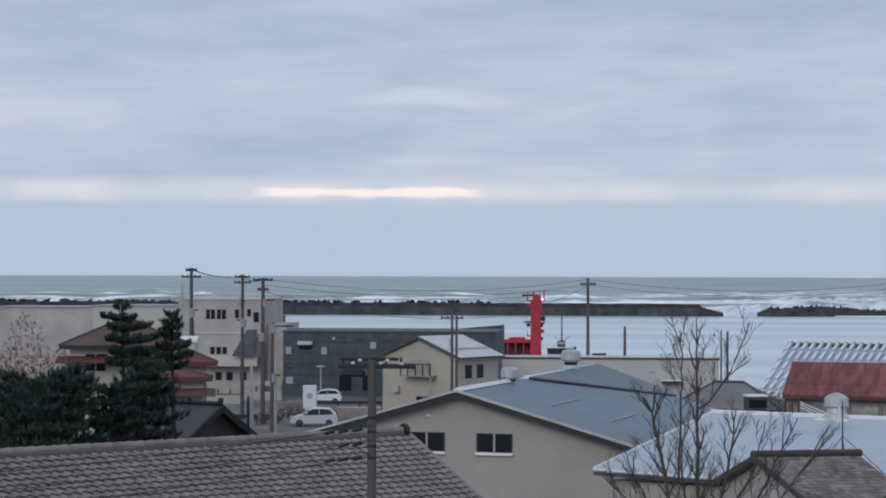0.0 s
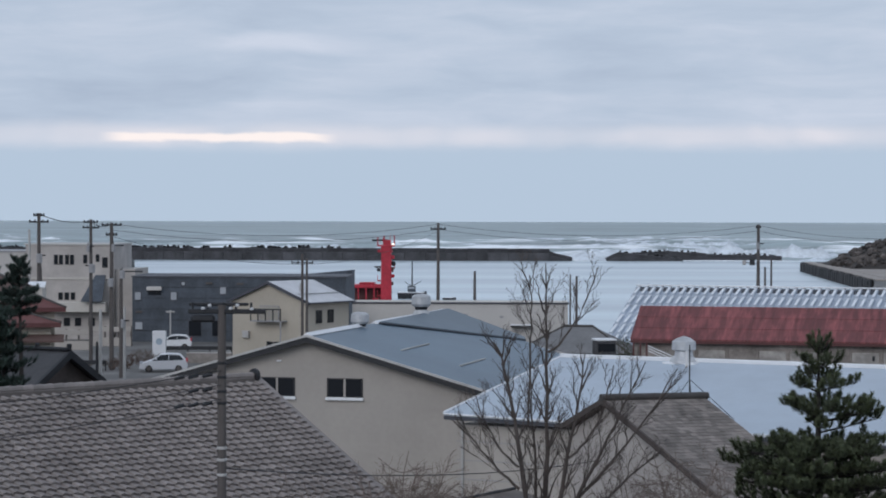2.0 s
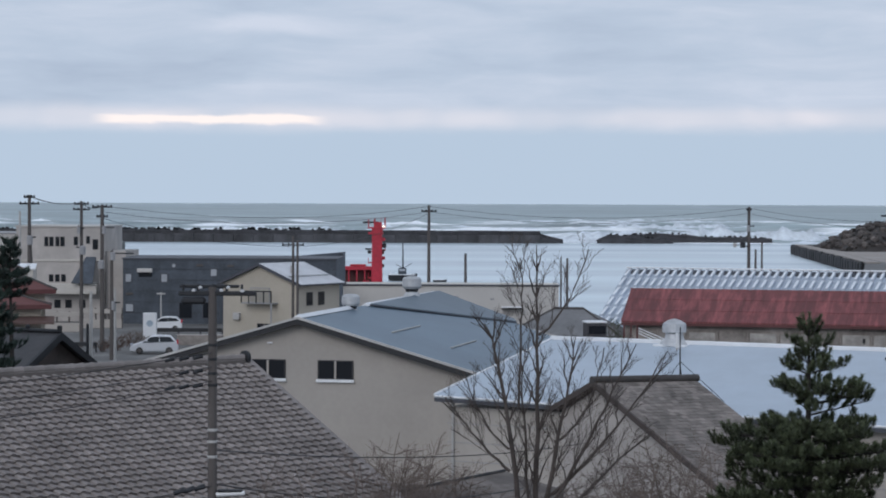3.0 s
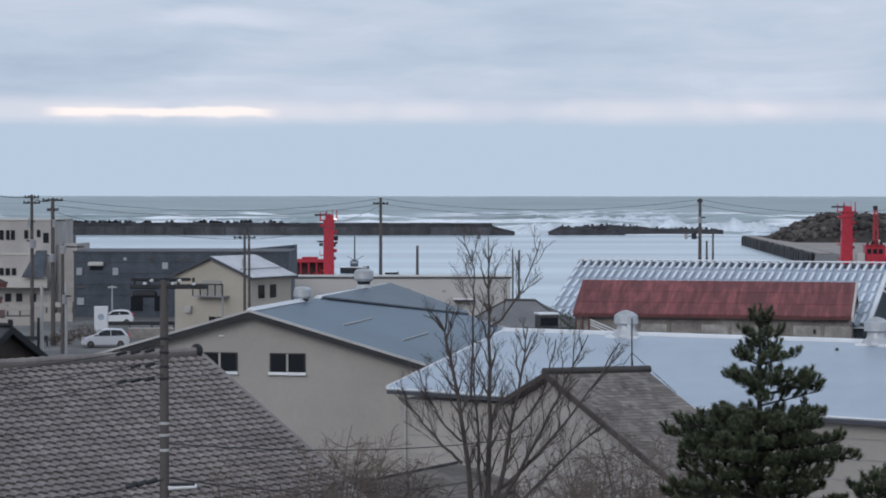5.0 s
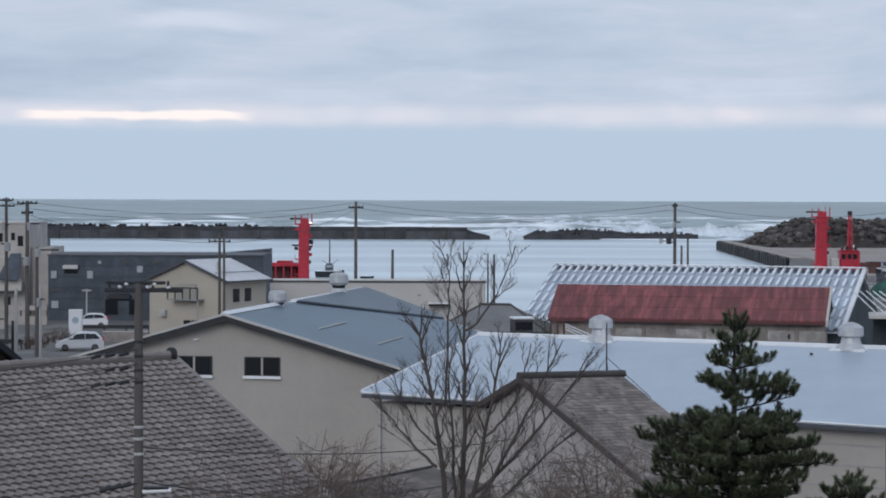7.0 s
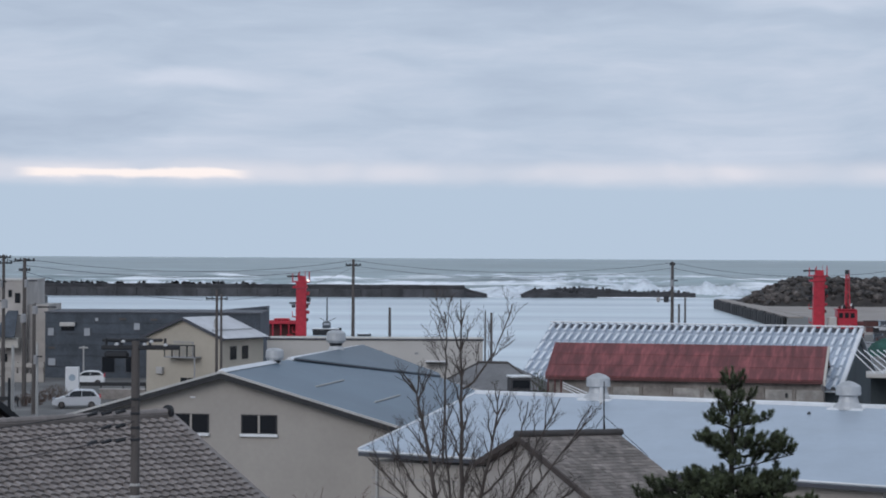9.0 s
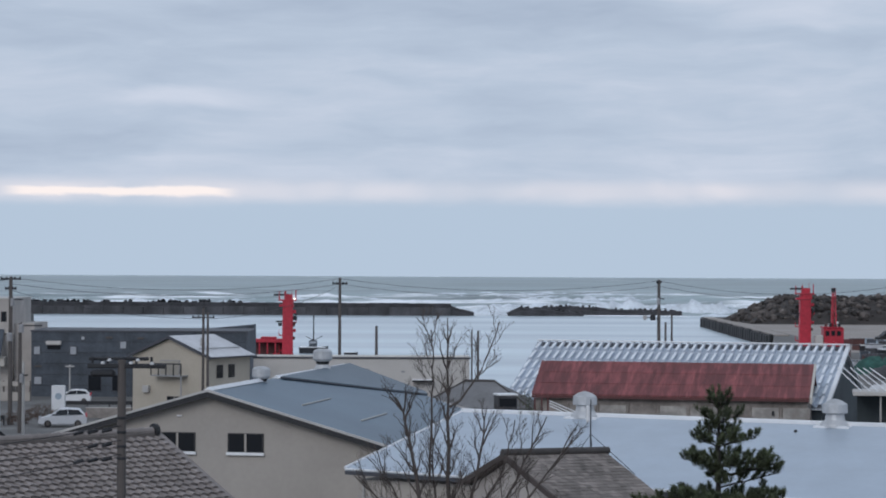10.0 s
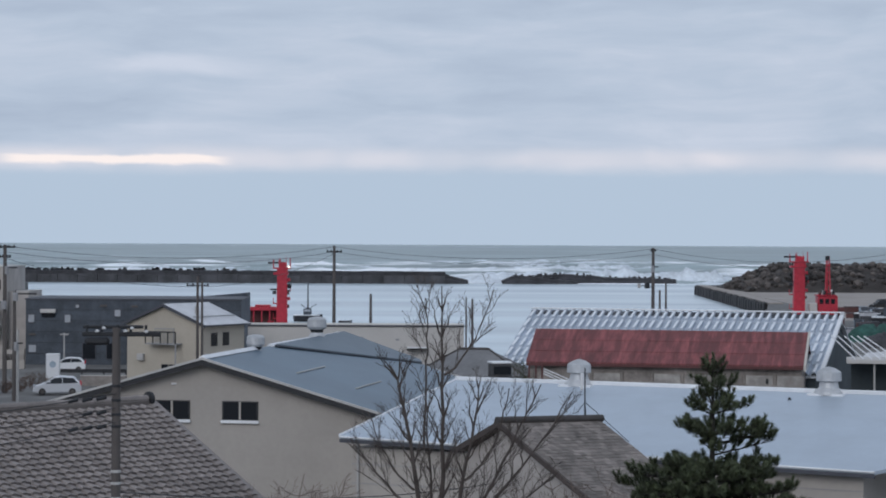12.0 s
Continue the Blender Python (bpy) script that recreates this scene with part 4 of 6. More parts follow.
def build_cream_house():
    m = pose(-23.1, 223.3, 0, 0, 0, -29)
    root = thing("cream_house", m, "two-storey cream house with a pale sheet roof", "house")
    r, half, pitch, depth = 7.3, 4.8, 0.4, 7.7
    part("wall", prism([(-4.3, -0.3), (4.3, -0.3), (4.3, r - 0.25 - 4.3 * pitch), (0, r - 0.25), (-4.3, r - 0.25 - 4.3 * pitch)], 0.35, depth - 0.3), M_WALL_CREAM, root, "cream rendered wall")
    part("roof", slab([(0, 0, r), (half, 0, r - half * pitch), (half, depth, r - half * pitch), (0, depth, r)], 0.14), M_PALE_SHEET, root, "pale sheet roof slope")
    part("roof", slab([(-half, 0, r - half * pitch), (0, 0, r), (0, depth, r), (-half, depth, r - half * pitch)], 0.14), M_PALE_SHEET, root)
    for s in (-1, 1):
        part("bargeboard", prism([(0, r + 0.02), (s * half, r + 0.02 - half * pitch), (s * half, r - 0.26 - half * pitch), (0, r - 0.26)], -0.1, -0.004), M_TRIM_DARK, root, "dark bargeboard")
    part("gutter", tube([(half + 0.05, 0, r - half * pitch - 0.08), (half + 0.05, depth, r - half * pitch - 0.08)], [0.08, 0.08], 6), M_TRIM_DARK, root)
    part("snow_rail", tube([(3.2, 0.4, r - 3.2 * pitch + 0.1), (3.2, depth - 0.4, r - 3.2 * pitch + 0.1)], [0.05, 0.05], 6), M_TRIM_GREY, root)
    # balcony on the gable
    balcony = part("balcony", box(-1.5, 2.0, -0.75, 0.34, 3.5, 3.62), M_TRIM_GREY, root, "narrow railed balcony")
    part("rail", box(-1.5, 2.0, -0.78, -0.7, 4.62, 4.74), M_DARK, balcony)
    for k in range(5):
        x = -1.5 + 3.4 * k / 4
        part("post", box(x, x + 0.1, -0.78, -0.7, 3.6, 4.63), M_DARK, balcony)
    part("prop", box(1.9, 2.02, -0.78, -0.68, 1.0, 3.5), M_TRIM_GREY, balcony)
    window = part("window", box(-1.1, 1.1, 0.25, 0.349, 3.55, 5.0), M_TRIM_GREY, root)
    for a in (-1.03, 0.03):
        part("pane", box(a, a + 1.0, 0.23, 0.248, 3.62, 4.93), M_BLIND, window, "drawn cream blind")
    build_window(root, 0.5, 0.35, 0.75, 1.6, 0.8, sill=False)
    part("air_unit", box(-2.95, -2.25, -0.05, 0.345, 1.9, 2.55, bevel=0.04), M_PALE_POLE, root, "pale air conditioner unit")
    # windows of the eave wall, facing away from the sea
    for y in (2.2, 4.2):
        window = part("window", box(4.304, 4.38, y - 0.5, y + 0.5, 3.35, 4.6), M_DARK, root)
        part("pane", box(4.384, 4.4, y - 0.42, y + 0.42, 3.43, 4.52), M_GLASS, window)
    part("porch_roof", slab([(4.31, 0.5, 2.6), (6.6, 0.5, 2.2), (6.6, 6.5, 2.2), (4.31, 6.5, 2.6)], 0.15), M_PALE_SHEET, root, "pale lean-to roof")
    part("porch_wall", box(4.31, 6.3, 0.7, 6.3, -0.3, 2.05), M_WALL_CREAM, root)
    part("stove_pipe", tube([(2.4, 2.0, r - 2.4 * pitch - 0.1), (2.4, 2.0, r - 2.4 * pitch + 0.75)], [0.12, 0.12], 8), M_PALE_POLE, root, "pale flue pipe")


build_low_warehouse()
build_dark_building()
build_white_building()
build_cream_house()


def hip_house(name, m, label, w, d, wall_h, rise, roof_mat, wall_mat, windows=(), tiers=0, pent_mat=None):
    root = thing(name, m, label, "house")
    part("wall", box(-w / 2, w / 2, 0.5, d - 0.5, -0.3, wall_h), wall_mat, root)
    o, g = 0.7, min(w, d) * 0.42
    e = wall_h
    a, b, c, f = (-w / 2 - o, -o + 0.5, e), (w / 2 + o, -o + 0.5, e), (w / 2 + o, d + o - 0.5, e), (-w / 2 - o, d + o - 0.5, e)
    p, q = (-w / 2 + g, d / 2, e + rise), (w / 2 - g, d / 2, e + rise)
    for corners in ((a, b, q, p), (b, c, q), (c, f, p, q), (f, a, p)):
        part("roof", slab(corners, 0.12), roof_mat, root)
    part("ridge_cap", tube([p, q], [0.14, 0.14], 8), M_RIDGE_GAP, root)
    for s, t in ((a, p), (b, q)):
        part("hip_cap", tube([s, t], [0.1, 0.1], 6), M_RIDGE_GAP, root)
    part("eave_board", box(-w / 2 - o, w / 2 + o, -o + 0.42, -o + 0.5, e - 0.3, e - 0.02), M_RED_DARK if roof_mat is M_RED_TILE else M_DARK, root)
    for x, z, ww, hh in windows:
        build_window(root, x, 0.5, z, ww, hh, sill=False)
    for k in range(tiers):
        z = e - 1.15 - k * 2.4
        part("pent_roof", slab([(-w / 2 - 0.9, -1.0, z), (w / 2 + 0.9, -1.0, z), (w / 2 + 0.9, 0.49, z + 0.35), (-w / 2 - 0.9, 0.49, z + 0.35)], 0.12), pent_mat or roof_mat, root, "pent roof over the ground floor")
    return root


hip_house("russet_roof_house", pose(-38.068, 165, 0, 0, 0, 8), "two-storey house with a dark russet hipped roof", 7.4, 7, 8.2, 1.6, M_RUSSET, M_WALL_PALE, ((-1.9, 6.4, 1.3, 1.1), (1.3, 6.4, 1.2, 1.1)), 1, M_RED_DULL)
hip_house("red_roof_house", pose(-32.381, 160, 0, 0, 0, 14), "small house with a dull red roof and pent roof", 2.7, 4, 7.25, 0.75, M_RED_TILE, M_WALL_CREAM, (), 0)
hip_house("red_roof_house", pose(-32.372, 157, 0, 0, 0, 10), "low pale house with a dull red roof", 3.2, 3, 6.35, 0.5, M_RED_TILE, M_WALL_CREAM, ((0.2, 2.5, 0.9, 0.8),), 1, M_RUSSET)
hip_house("grey_roof_house", pose(5.048, 200, 0, 0, 0, -10), "small house with a dark grey hipped roof", 8.4, 7, 2.0, 2.1, M_GREY_ROOF, M_WALL_GREY, ())


def build_dark_tile_house():
    root = thing("dark_tile_house", pose(-24.421, 130, 0, 0, 0, -30), "small house with a dark tiled gable roof", "house")
    r, p, half, length = 6.035, 0.6, 3.4, 7.0
    part("wall", prism_along(-length + 0.3, -0.45, half - 0.3, half - 0.3, p, r - 0.25), M_BROWN_DARK, root)
    part("roof", slab([(-length, -half, r - half * p), (0, -half, r - half * p), (0, 0, r), (-length, 0, r)], 0.14), M_DARK_TILE, root, "dark grey tiles")
    part("roof", slab([(-length, 0, r), (0, 0, r), (0, half, r - half * p), (-length, half, r - half * p)], 0.14), M_DARK_TILE, root)
    part("ridge_cap", tube([(-length, 0, r + 0.1), (0, 0, r + 0.1)], [0.12, 0.12], 8), M_DARK, root, "black ridge tiles")
    part("ridge_end_tile", box(-0.1, 0.12, -0.14, 0.14, r + 0.04, r + 0.42, bevel=0.05), M_DARK, root)
    part("ridge_end_tile", box(-2.4, -2.2, -0.14, 0.14, r + 0.04, r + 0.4, bevel=0.05), M_DARK, root)
    for s in (-1, 1):
        part("bargeboard", slab([(0.005, 0, r + 0.05), (0.005, s * half, r + 0.05 - half * p), (0.2, s * half, r + 0.05 - half * p), (0.2, 0, r + 0.05)], 0.42), M_DARK, root, "black bargeboard")


build_dark_tile_house()


def build_white_lean_to():
    root = thing("white_lean_to", pose(-35.583, 175, 0), "white lean-to roof beside the red roofed house", "shed")
    part("roof", slab([(-1.0, 0, 8.208), (0.9, 0, 8.208), (0.7, 1.6, 8.542), (-0.6, 1.6, 8.542)], 0.1), M_WHITE, root)
    part("wall", box(-0.8, 0.7, 0.1, 1.5, -0.3, 8.125), M_WALL_PALE, root)


build_white_lean_to()


def build_yard_shed():
    root = thing("yard_shed", pose(-4.4, 78.0, 0, 0, 0, 60.6), "low yard shed with a weathered brown-grey sheet roof", "shed")
    part("roof", slab([(0, -3.0, 3.0), (9.2, -3.0, 3.0), (9.2, 0, 3.65), (0, 0, 3.65)], 0.1), M_YARD_ROOF, root, "weathered brown-grey sheet roof")
    part("roof_edge", tube([(0, 0.03, 3.68), (9.2, 0.03, 3.68)], [0.06, 0.06], 6), M_DARK, root, "dark roof edge")
    part("wall", box(0.2, 9.0, -2.8, -0.1, -0.2, 2.85), M_WALL_GREY, root)


build_yard_shed()


# ---- poles and wires ----
def build_pole(x, y, top, r, label, mat=None, arms=(), foot=0.0, lean=0.0):
    """arms: (height below the top, half length, turn in degrees)."""
    root = thing("utility_pole", pose(x, y, foot, 0, lean, 0), label, "utility pole", group="utility poles")
    h = top - foot
    part("shaft", tube([(0, 0, -0.3), (0, 0, h * 0.5), (0, 0, h)], [r * 1.3, r * 1.12, r * 0.92], 12), mat or M_CONCRETE, root)
    for drop, half, turn in arms:
        c, s = math.cos(radians(turn)), math.sin(radians(turn))
        z = h - drop
        arm = part("crossarm", tube([(-half * c, -half * s, z), (half * c, half * s, z)], [r * 0.5, r * 0.5], 6), M_DARK, root)
        for k in (-1, -0.45, 0.45, 1):
            part("insulator", turned([(r * 0.45, -0.1), (r * 0.6, 0.02), (r * 0.45, 0.1), (r * 0.5, 0.14), (r * 0.1, 0.17)], 8, None, (k * half * 0.93 * c, k * half * 0.93 * s, z + 0.02)), M_DARK if r < 0.16 or y > 100 else M_WHITE, arm)
    return root


def build_wire(points, sag, r=0.012, label="thin black overhead wire"):
    """A wire hung from point to point."""
    bm = bmesh.new()
    for a, b in zip(points, points[1:]):
        a, b = Vector(a), Vector(b)
        tube([a.lerp(b, k / 10) - Vector((0, 0, sag * 4 * (k / 10) * (1 - k / 10))) for k in range(11)], [r] * 11, 4, bm)
    return tagged(part("overhead_wire", bm, M_DARK), label, "wire", group="overhead wires")


# the near pole
def build_near_pole():
    Y = 50.0
    x, top = -6.143, 11.679
    root = build_pole(x, Y, top, 0.094, "weathered concrete utility pole with crossarms and white insulators")
    h = top
    for z, rr in [(h - down, 0.0885 + 0.0033 * down) for down in (1.25, 1.55, 1.85, 2.1, 3.05, 3.3, 3.62)]:
        part("band", turned([(rr, 0), (rr + 0.008, 0.01), (rr + 0.008, 0.05), (rr, 0.06)], 12, None, (0, 0, z)), M_DARK if z > h - 2.3 else M_TRIM_PALE, root, "steel band")
    part("crossarm", box(-0.72, 0.92, -0.06, 0.06, h - 0.18, h - 0.08, bevel=0.02), M_DARK, root, "dark steel crossarm")
    part("crossarm", box(-0.72, 0.55, 0.1, 0.2, h - 0.02, h + 0.05, bevel=0.02), M_DARK, root, "dark steel crossarm")
    part("switch_box", box(-0.66, -0.14, -0.1, 0.1, h - 0.36, h - 0.2, bevel=0.05), M_DARK, root, "dark line switch")
    for k in (-0.62, -0.3, 0.02, 0.3, 0.62):
        part("pin", tube([(k, 0, h - 0.1), (k, 0, h + 0.06)], [0.03, 0.03], 6), M_DARK, root)
    for dx, dz in ((-0.39, -0.02), (-0.25, 0.1), (0.2, -0.02), (0.34, 0.1), (0.64, -0.04)):
        part("white_insulator", turned([(0.03, 0), (0.045, 0.015), (0.04, 0.04), (0.02, 0.06)], 10, None, (dx, -0.1, h - 0.08 + dz * 0.5)), M_PORCELAIN, root, "white porcelain insulator")
    # cable clamps and splices on the low-voltage lines
    for z, n in ((h - 1.45, 3), (h - 1.75, 2), (h - 2.05, 3)):
        for k in range(n):
            part("cable_clamp", tube([(-0.2 - 0.28 * k, -0.1 - 0.12 * k, z - 0.02 * k), (-0.38 - 0.28 * k, -0.2 - 0.12 * k, z - 0.05 - 0.02 * k)], [0.045, 0.035], 6), M_DARK, root, "black cable clamp")
    for z, sag in ((h - 1.38, 0.25), (h - 1.68, 0.3), (h - 1.98, 0.35)):
        build_wire([(x, Y - 0.1, z), (x - 11.5, Y - 11.0, z - 0.55)], sag, 0.009, "sagging black low-voltage cable")
    light = part("street_light", tube([(0.1, -0.1, h - 4.38), (0.7, -0.14, h - 4.34)], [0.05, 0.05], 10), M_WHITE, root, "white tube street light on the pole")
    part("light_hood", box(0.12, 0.66, -0.2, -0.02, h - 4.32, h - 4.27, bevel=0.02), M_DARK, light)
    for k in range(3):
        part("cable_clamp", tube([(-0.15 - 0.2 * k, -0.1 - 0.1 * k, h - 4.2 - 0.03 * k), (-0.36 - 0.2 * k, -0.2 - 0.1 * k, h - 4.27 - 0.03 * k)], [0.06, 0.05], 6), M_DARK, root, "black cable clamp")
    build_wire([(x, Y - 0.1, h - 4.15), (0.6, 70.0, 5.0)], 0.35, 0.016, "low black cable across the yard")
    build_wire([(x, Y - 0.1, h - 4.2), (x - 11.5, Y - 9.0, h - 4.7)], 0.3, 0.01, "low black cable past the tiled roof")
    build_wire([(x, Y, h - 3.45), (2.75, 79.2, 5.4)], 0.3, 0.014, "low cable across the yard")
    return root


build_near_pole()

POLE = "grey concrete utility pole with crossarms"
build_pole(-7.543, 240, 12.777, 0.15, POLE, arms=((0.6, 0.75, 10),))
build_pole(24.743, 240, 12.72, 0.16, POLE + " and a transformer", arms=((0.3, 0.5, 60),))
build_pole(-37.857, 212, 13.126, 0.14, POLE, arms=((0.25, 0.62, 5), (0.75, 0.72, 5)))
build_pole(-34.971, 206, 12.845, 0.16, POLE, arms=((0.2, 0.85, 5), (1.05, 0.45, 5)))
build_pole(-40.143, 200, 13.676, 0.15, POLE, arms=((0.2, 0.55, 50), (0.75, 0.8, 15)))
build_pole(-40.117, 203, 12.034, 0.1, "slim leaning stay pole beside a utility pole", lean=-3.2)
build_pole(-41.771, 204, 12.269, 0.1, "slim grey pole beside the road", M_PALE_POLE)
build_pole(-18.206, 205, 10.213, 0.11, "paired slim utility pole with a shared crossarm", arms=((0.8, 0.95, 0),))
build_pole(-17.729, 204, 9.841, 0.1, "paired slim utility pole without crossarms")
build_pole(-32.48, 196, 9.055, 0.14, "grey utility pole with a bracket")
build_pole(-30.557, 186, 6.275, 0.1, "pale slim street pole", M_PALE_POLE)
build_pole(-31.414, 180, 6.34, 0.12, "pale slim street pole with a cap", M_PALE_POLE)
build_pole(-31.32, 178, 3.963, 0.1, "short dark post beside the road", M_DARK)
build_pole(-4.786, 300, 6.5, 0.17, "short dark mooring pole in the harbour")
build_pole(27.76, 262, 7.961, 0.12, "short dark pole on the quay")
build_pole(28.663, 264, 8.735, 0.11, "slim dark pole on the quay")
build_pole(6.861, 255, 7.079, 0.12, "dark slim pole on the quay")
build_pole(21.833, 262, 3.157, 0.1, "dark slim pole on the quay")
build_pole(6.12, 252, 7.276, 0.08, "dark slim pole with a fitting")


def build_pole_can(x, y, z, r, h, label, arm=0.0):
    root = thing("pole_fitting", pose(x, y, z), label, "pole fitting", group="pole fittings")
    part("can", turned([(r * 0.92, 0), (r, 0.06), (r, h - 0.08), (r * 0.75, h)], 12), M_TRIM_GREY, root)
    part("bracket", box(-0.05, 0.05, 0.0, 0.32, h * 0.4, h * 0.4 + 0.1), M_DARK, root)
    part("bushing", tube([(0, 0, h), (0, 0, h + 0.22)], [0.05, 0.03], 6), M_DARK, root)
    if arm:
        part("arm", box(min(0, arm), max(0, arm), 0.1, 0.18, h * 0.75, h * 0.75 + 0.12), M_DARK, root)


CAN = "grey drum transformer bracketed to a utility pole"
build_pole_can(-37.706, 211.7, 8.33, 0.28, 0.8, CAN, -0.6)
build_pole_can(-38.059, 211.7, 10.198, 0.16, 0.6, "small grey switch can on a utility pole", 0.5)
build_pole_can(-34.775, 205.7, 10.294, 0.17, 0.7, "small grey switch can on a utility pole", 0.9)
build_pole_can(-35.02, 205.7, 7.253, 0.25, 0.75, CAN, -0.4)
build_pole_can(-32.34, 195.7, 8.261, 0.22, 0.7, CAN, 1.7)
build_pole_can(-30.646, 185.7, 4.637, 0.16, 0.7, "small grey meter box on a pale pole", 0.5)
build_pole_can(-40.048, 199.7, 9.438, 0.25, 0.8, CAN, 0.5)
build_pole_can(24.686, 239.7, 10.206, 0.16, 0.7, "small grey switch can on a utility pole", 0.6)


def build_transformer():
    root = thing("pole_transformer", pose(24.229, 239.7, 8.606), "grey drum transformer with its bracket on a pole", "transformer")
    part("drum", turned([(0.24, 0), (0.26, 0.05), (0.26, 0.55), (0.2, 0.62)], 12, None, (-0.12, 0, 0)), M_DARK, root)
    part("bracket", box(-0.1, 0.45, -0.03, 0.03, 0.1, 0.18), M_DARK, root)
    part("small_box", box(-1.1, -0.75, -0.15, 0.15, 0.05, 0.5, bevel=0.04), M_PALE_POLE, root)
    part("arm", box(-0.9, 0.0, -0.03, 0.03, 0.25, 0.31), M_DARK, root)


build_transformer()
A, B = (-7.543, 240, 12.663), (24.743, 240, 12.606)
for dy, dz in ((0, 0.0), (0.6, -0.55)):
    build_wire([(-34.971, 206 + dy, 12.747 + dz), (A[0], A[1] + dy, A[2] + dz), (B[0], B[1] + dy, B[2] + dz), (48.914, 240 + dy, B[2] + dz - 0.4)], 1.1, 0.017)
for dy in (-0.4, 0.4):
    build_wire([(-40.143, 200 + dy, 13.581), (-37.857, 212 + dy, 12.974), (-34.971, 206 + dy, 12.747)], 0.35, 0.022)
build_wire([(-34.971, 206, 11.668), (-18.206, 205, 9.285)], 0.6, 0.018)
build_wire([(-18.206, 205, 9.285), (-7.543, 240, 11.977)], 0.8, 0.018)


# ---- red deck cranes and boats ----
def build_red_mast(m, label, h, w, lamp=True):
    root = thing("red_mast", m, label, "ship mast", group="red masts")
    bm = prism([(-w * 0.62, 0), (w * 0.6, 0), (w * 0.55, h * 0.94), (-w * 0.5, h * 0.94)], -w * 0.45, w * 0.45)
    bmesh.ops.bevel(bm, geom=bm.edges[:], offset=0.06, segments=1, affect="EDGES")
    part("tower", bm, M_RED, root, "red plated tower")
    part("base_block", box(-w * 1.9, -w * 0.5, -w * 0.6, w * 0.6, 0, h * 0.34, bevel=0.08), M_RED, root, "red winch house at the foot")
    part("top_platform", box(-w * 0.95, w * 0.9, -w * 0.5, w * 0.5, h * 0.93, h * 0.945, bevel=0.02), M_RED, root)
    for x in (-0.9, -0.3, 0.85):
        part("top_post", tube([(x * w, 0, h * 0.94), (x * w, 0, h * (1.03 if x < 0 else 1.05))], [0.09, 0.07], 6), M_RED, root)
    for k, z in enumerate((0.52, 0.6, 0.66, 0.8)):
        part("step_box", box(w * 0.45, w * (0.78 + 0.1 * (k % 2)), -0.3, 0.1, h * z, h * z + 0.4, bevel=0.04), M_RED if k % 2 else M_RED_DARK, root)
    part("platform", box(-w * 0.9, w * 0.66, -w * 0.5, w * 0.5, h * 0.87, h * 0.895, bevel=0.02), M_RED, root)
    part("crown", box(-w * 0.35, w * 0.5, -w * 0.3, w * 0.3, h * 0.9, h * 1.0, bevel=0.04), M_RED, root)
    part("radar_bar", box(-w * 1.5, w * 0.2, -0.06, 0.06, h * 0.985, h * 1.005), M_DARK, root, "dark radar bar")
    part("whip", tube([(w * 0.42, 0, h * 0.9), (w * 0.42, 0, h * 1.06)], [0.04, 0.03], 6), M_RED, root)
    part("whip", tube([(-w * 0.2, 0, h * 0.95), (-w * 0.2, 0, h * 1.05)], [0.06, 0.04], 6), M_RED, root)
    for x in (-0.5, 0.6):
        part("rail", tube([(x * w, -w * 0.45, h * 0.89), (x * w, -w * 0.45, h * 0.95)], [0.05, 0.05], 6), M_RED, root)
    part("arm", box(-w * 1.25, -w * 0.45, -0.09, 0.09, h * 0.705, h * 0.722), M_DARK, root, "dark side arm")
    part("floodlight", box(-w * 1.0, -w * 0.6, -0.25, 0.15, h * 0.665, h * 0.7, bevel=0.05), M_DARK, root, "dark floodlight")
    part("horn", box(w * 0.5, w * 0.9, -0.2, 0.2, h * 0.69, h * 0.71, bevel=0.03), M_RED_DARK, root)
    part("search_light", turned([(0.1, -0.3), (0.26, -0.2), (0.26, 0.2), (0.1, 0.3)], 10, None, (w * 0.78, 0, h * 0.75)), M_DARK, root, "dark search light")
    if lamp:
        part("lamp", turned([(0.05, -0.16), (0.17, -0.05), (0.17, 0.05), (0.05, 0.16)], 10, None, (w * 0.72, -0.2, h * 0.95)), M_LAMP, root, "lit white lamp")
    for k, z in enumerate((0.4, 0.7, 0.56)):
        s = 1 if k % 2 else -1
        part("bracket", box(min(s * w * 0.5, s * w * 0.95), max(s * w * 0.5, s * w * 0.95), -0.1, 0.1, h * z, h * z + 0.14), M_RED, root)
        part("rail", tube([(s * w * 0.92, 0, h * z), (s * w * 0.92, 0, h * z + 0.75)], [0.04, 0.04], 6), M_RED, root)
    for k in range(9):
        part("rung", box(w * 0.5, w * 0.66, -0.04, 0.04, h * (0.12 + 0.08 * k), h * (0.12 + 0.08 * k) + 0.06), M_RED_DARK, root)
    return root


def lamp_glow():
    m = bpy.data.materials.new("lit_lamp")
    tree, add, link = nodes_of(m)
    glow = add("ShaderNodeEmission", Strength=2.0)
    glow.inputs["Color"].default_value = (1.0, 0.93, 0.85, 1)
    out = add("ShaderNodeOutputMaterial")
    link(glow.outputs[0], out.inputs["Surface"])
    return m


M_LAMP = lamp_glow()
Y1, Y2 = 290.0, 330.0
build_red_mast(pose(-15.467, Y1, -1.0), "red ship mast tower with a lit lamp", 10.534 + 1.0, 1.15)
build_red_mast(pose(54.371, Y2, -1.0), "red ship mast tower with radar bar", 11.29 + 1.0, 1.4, False)


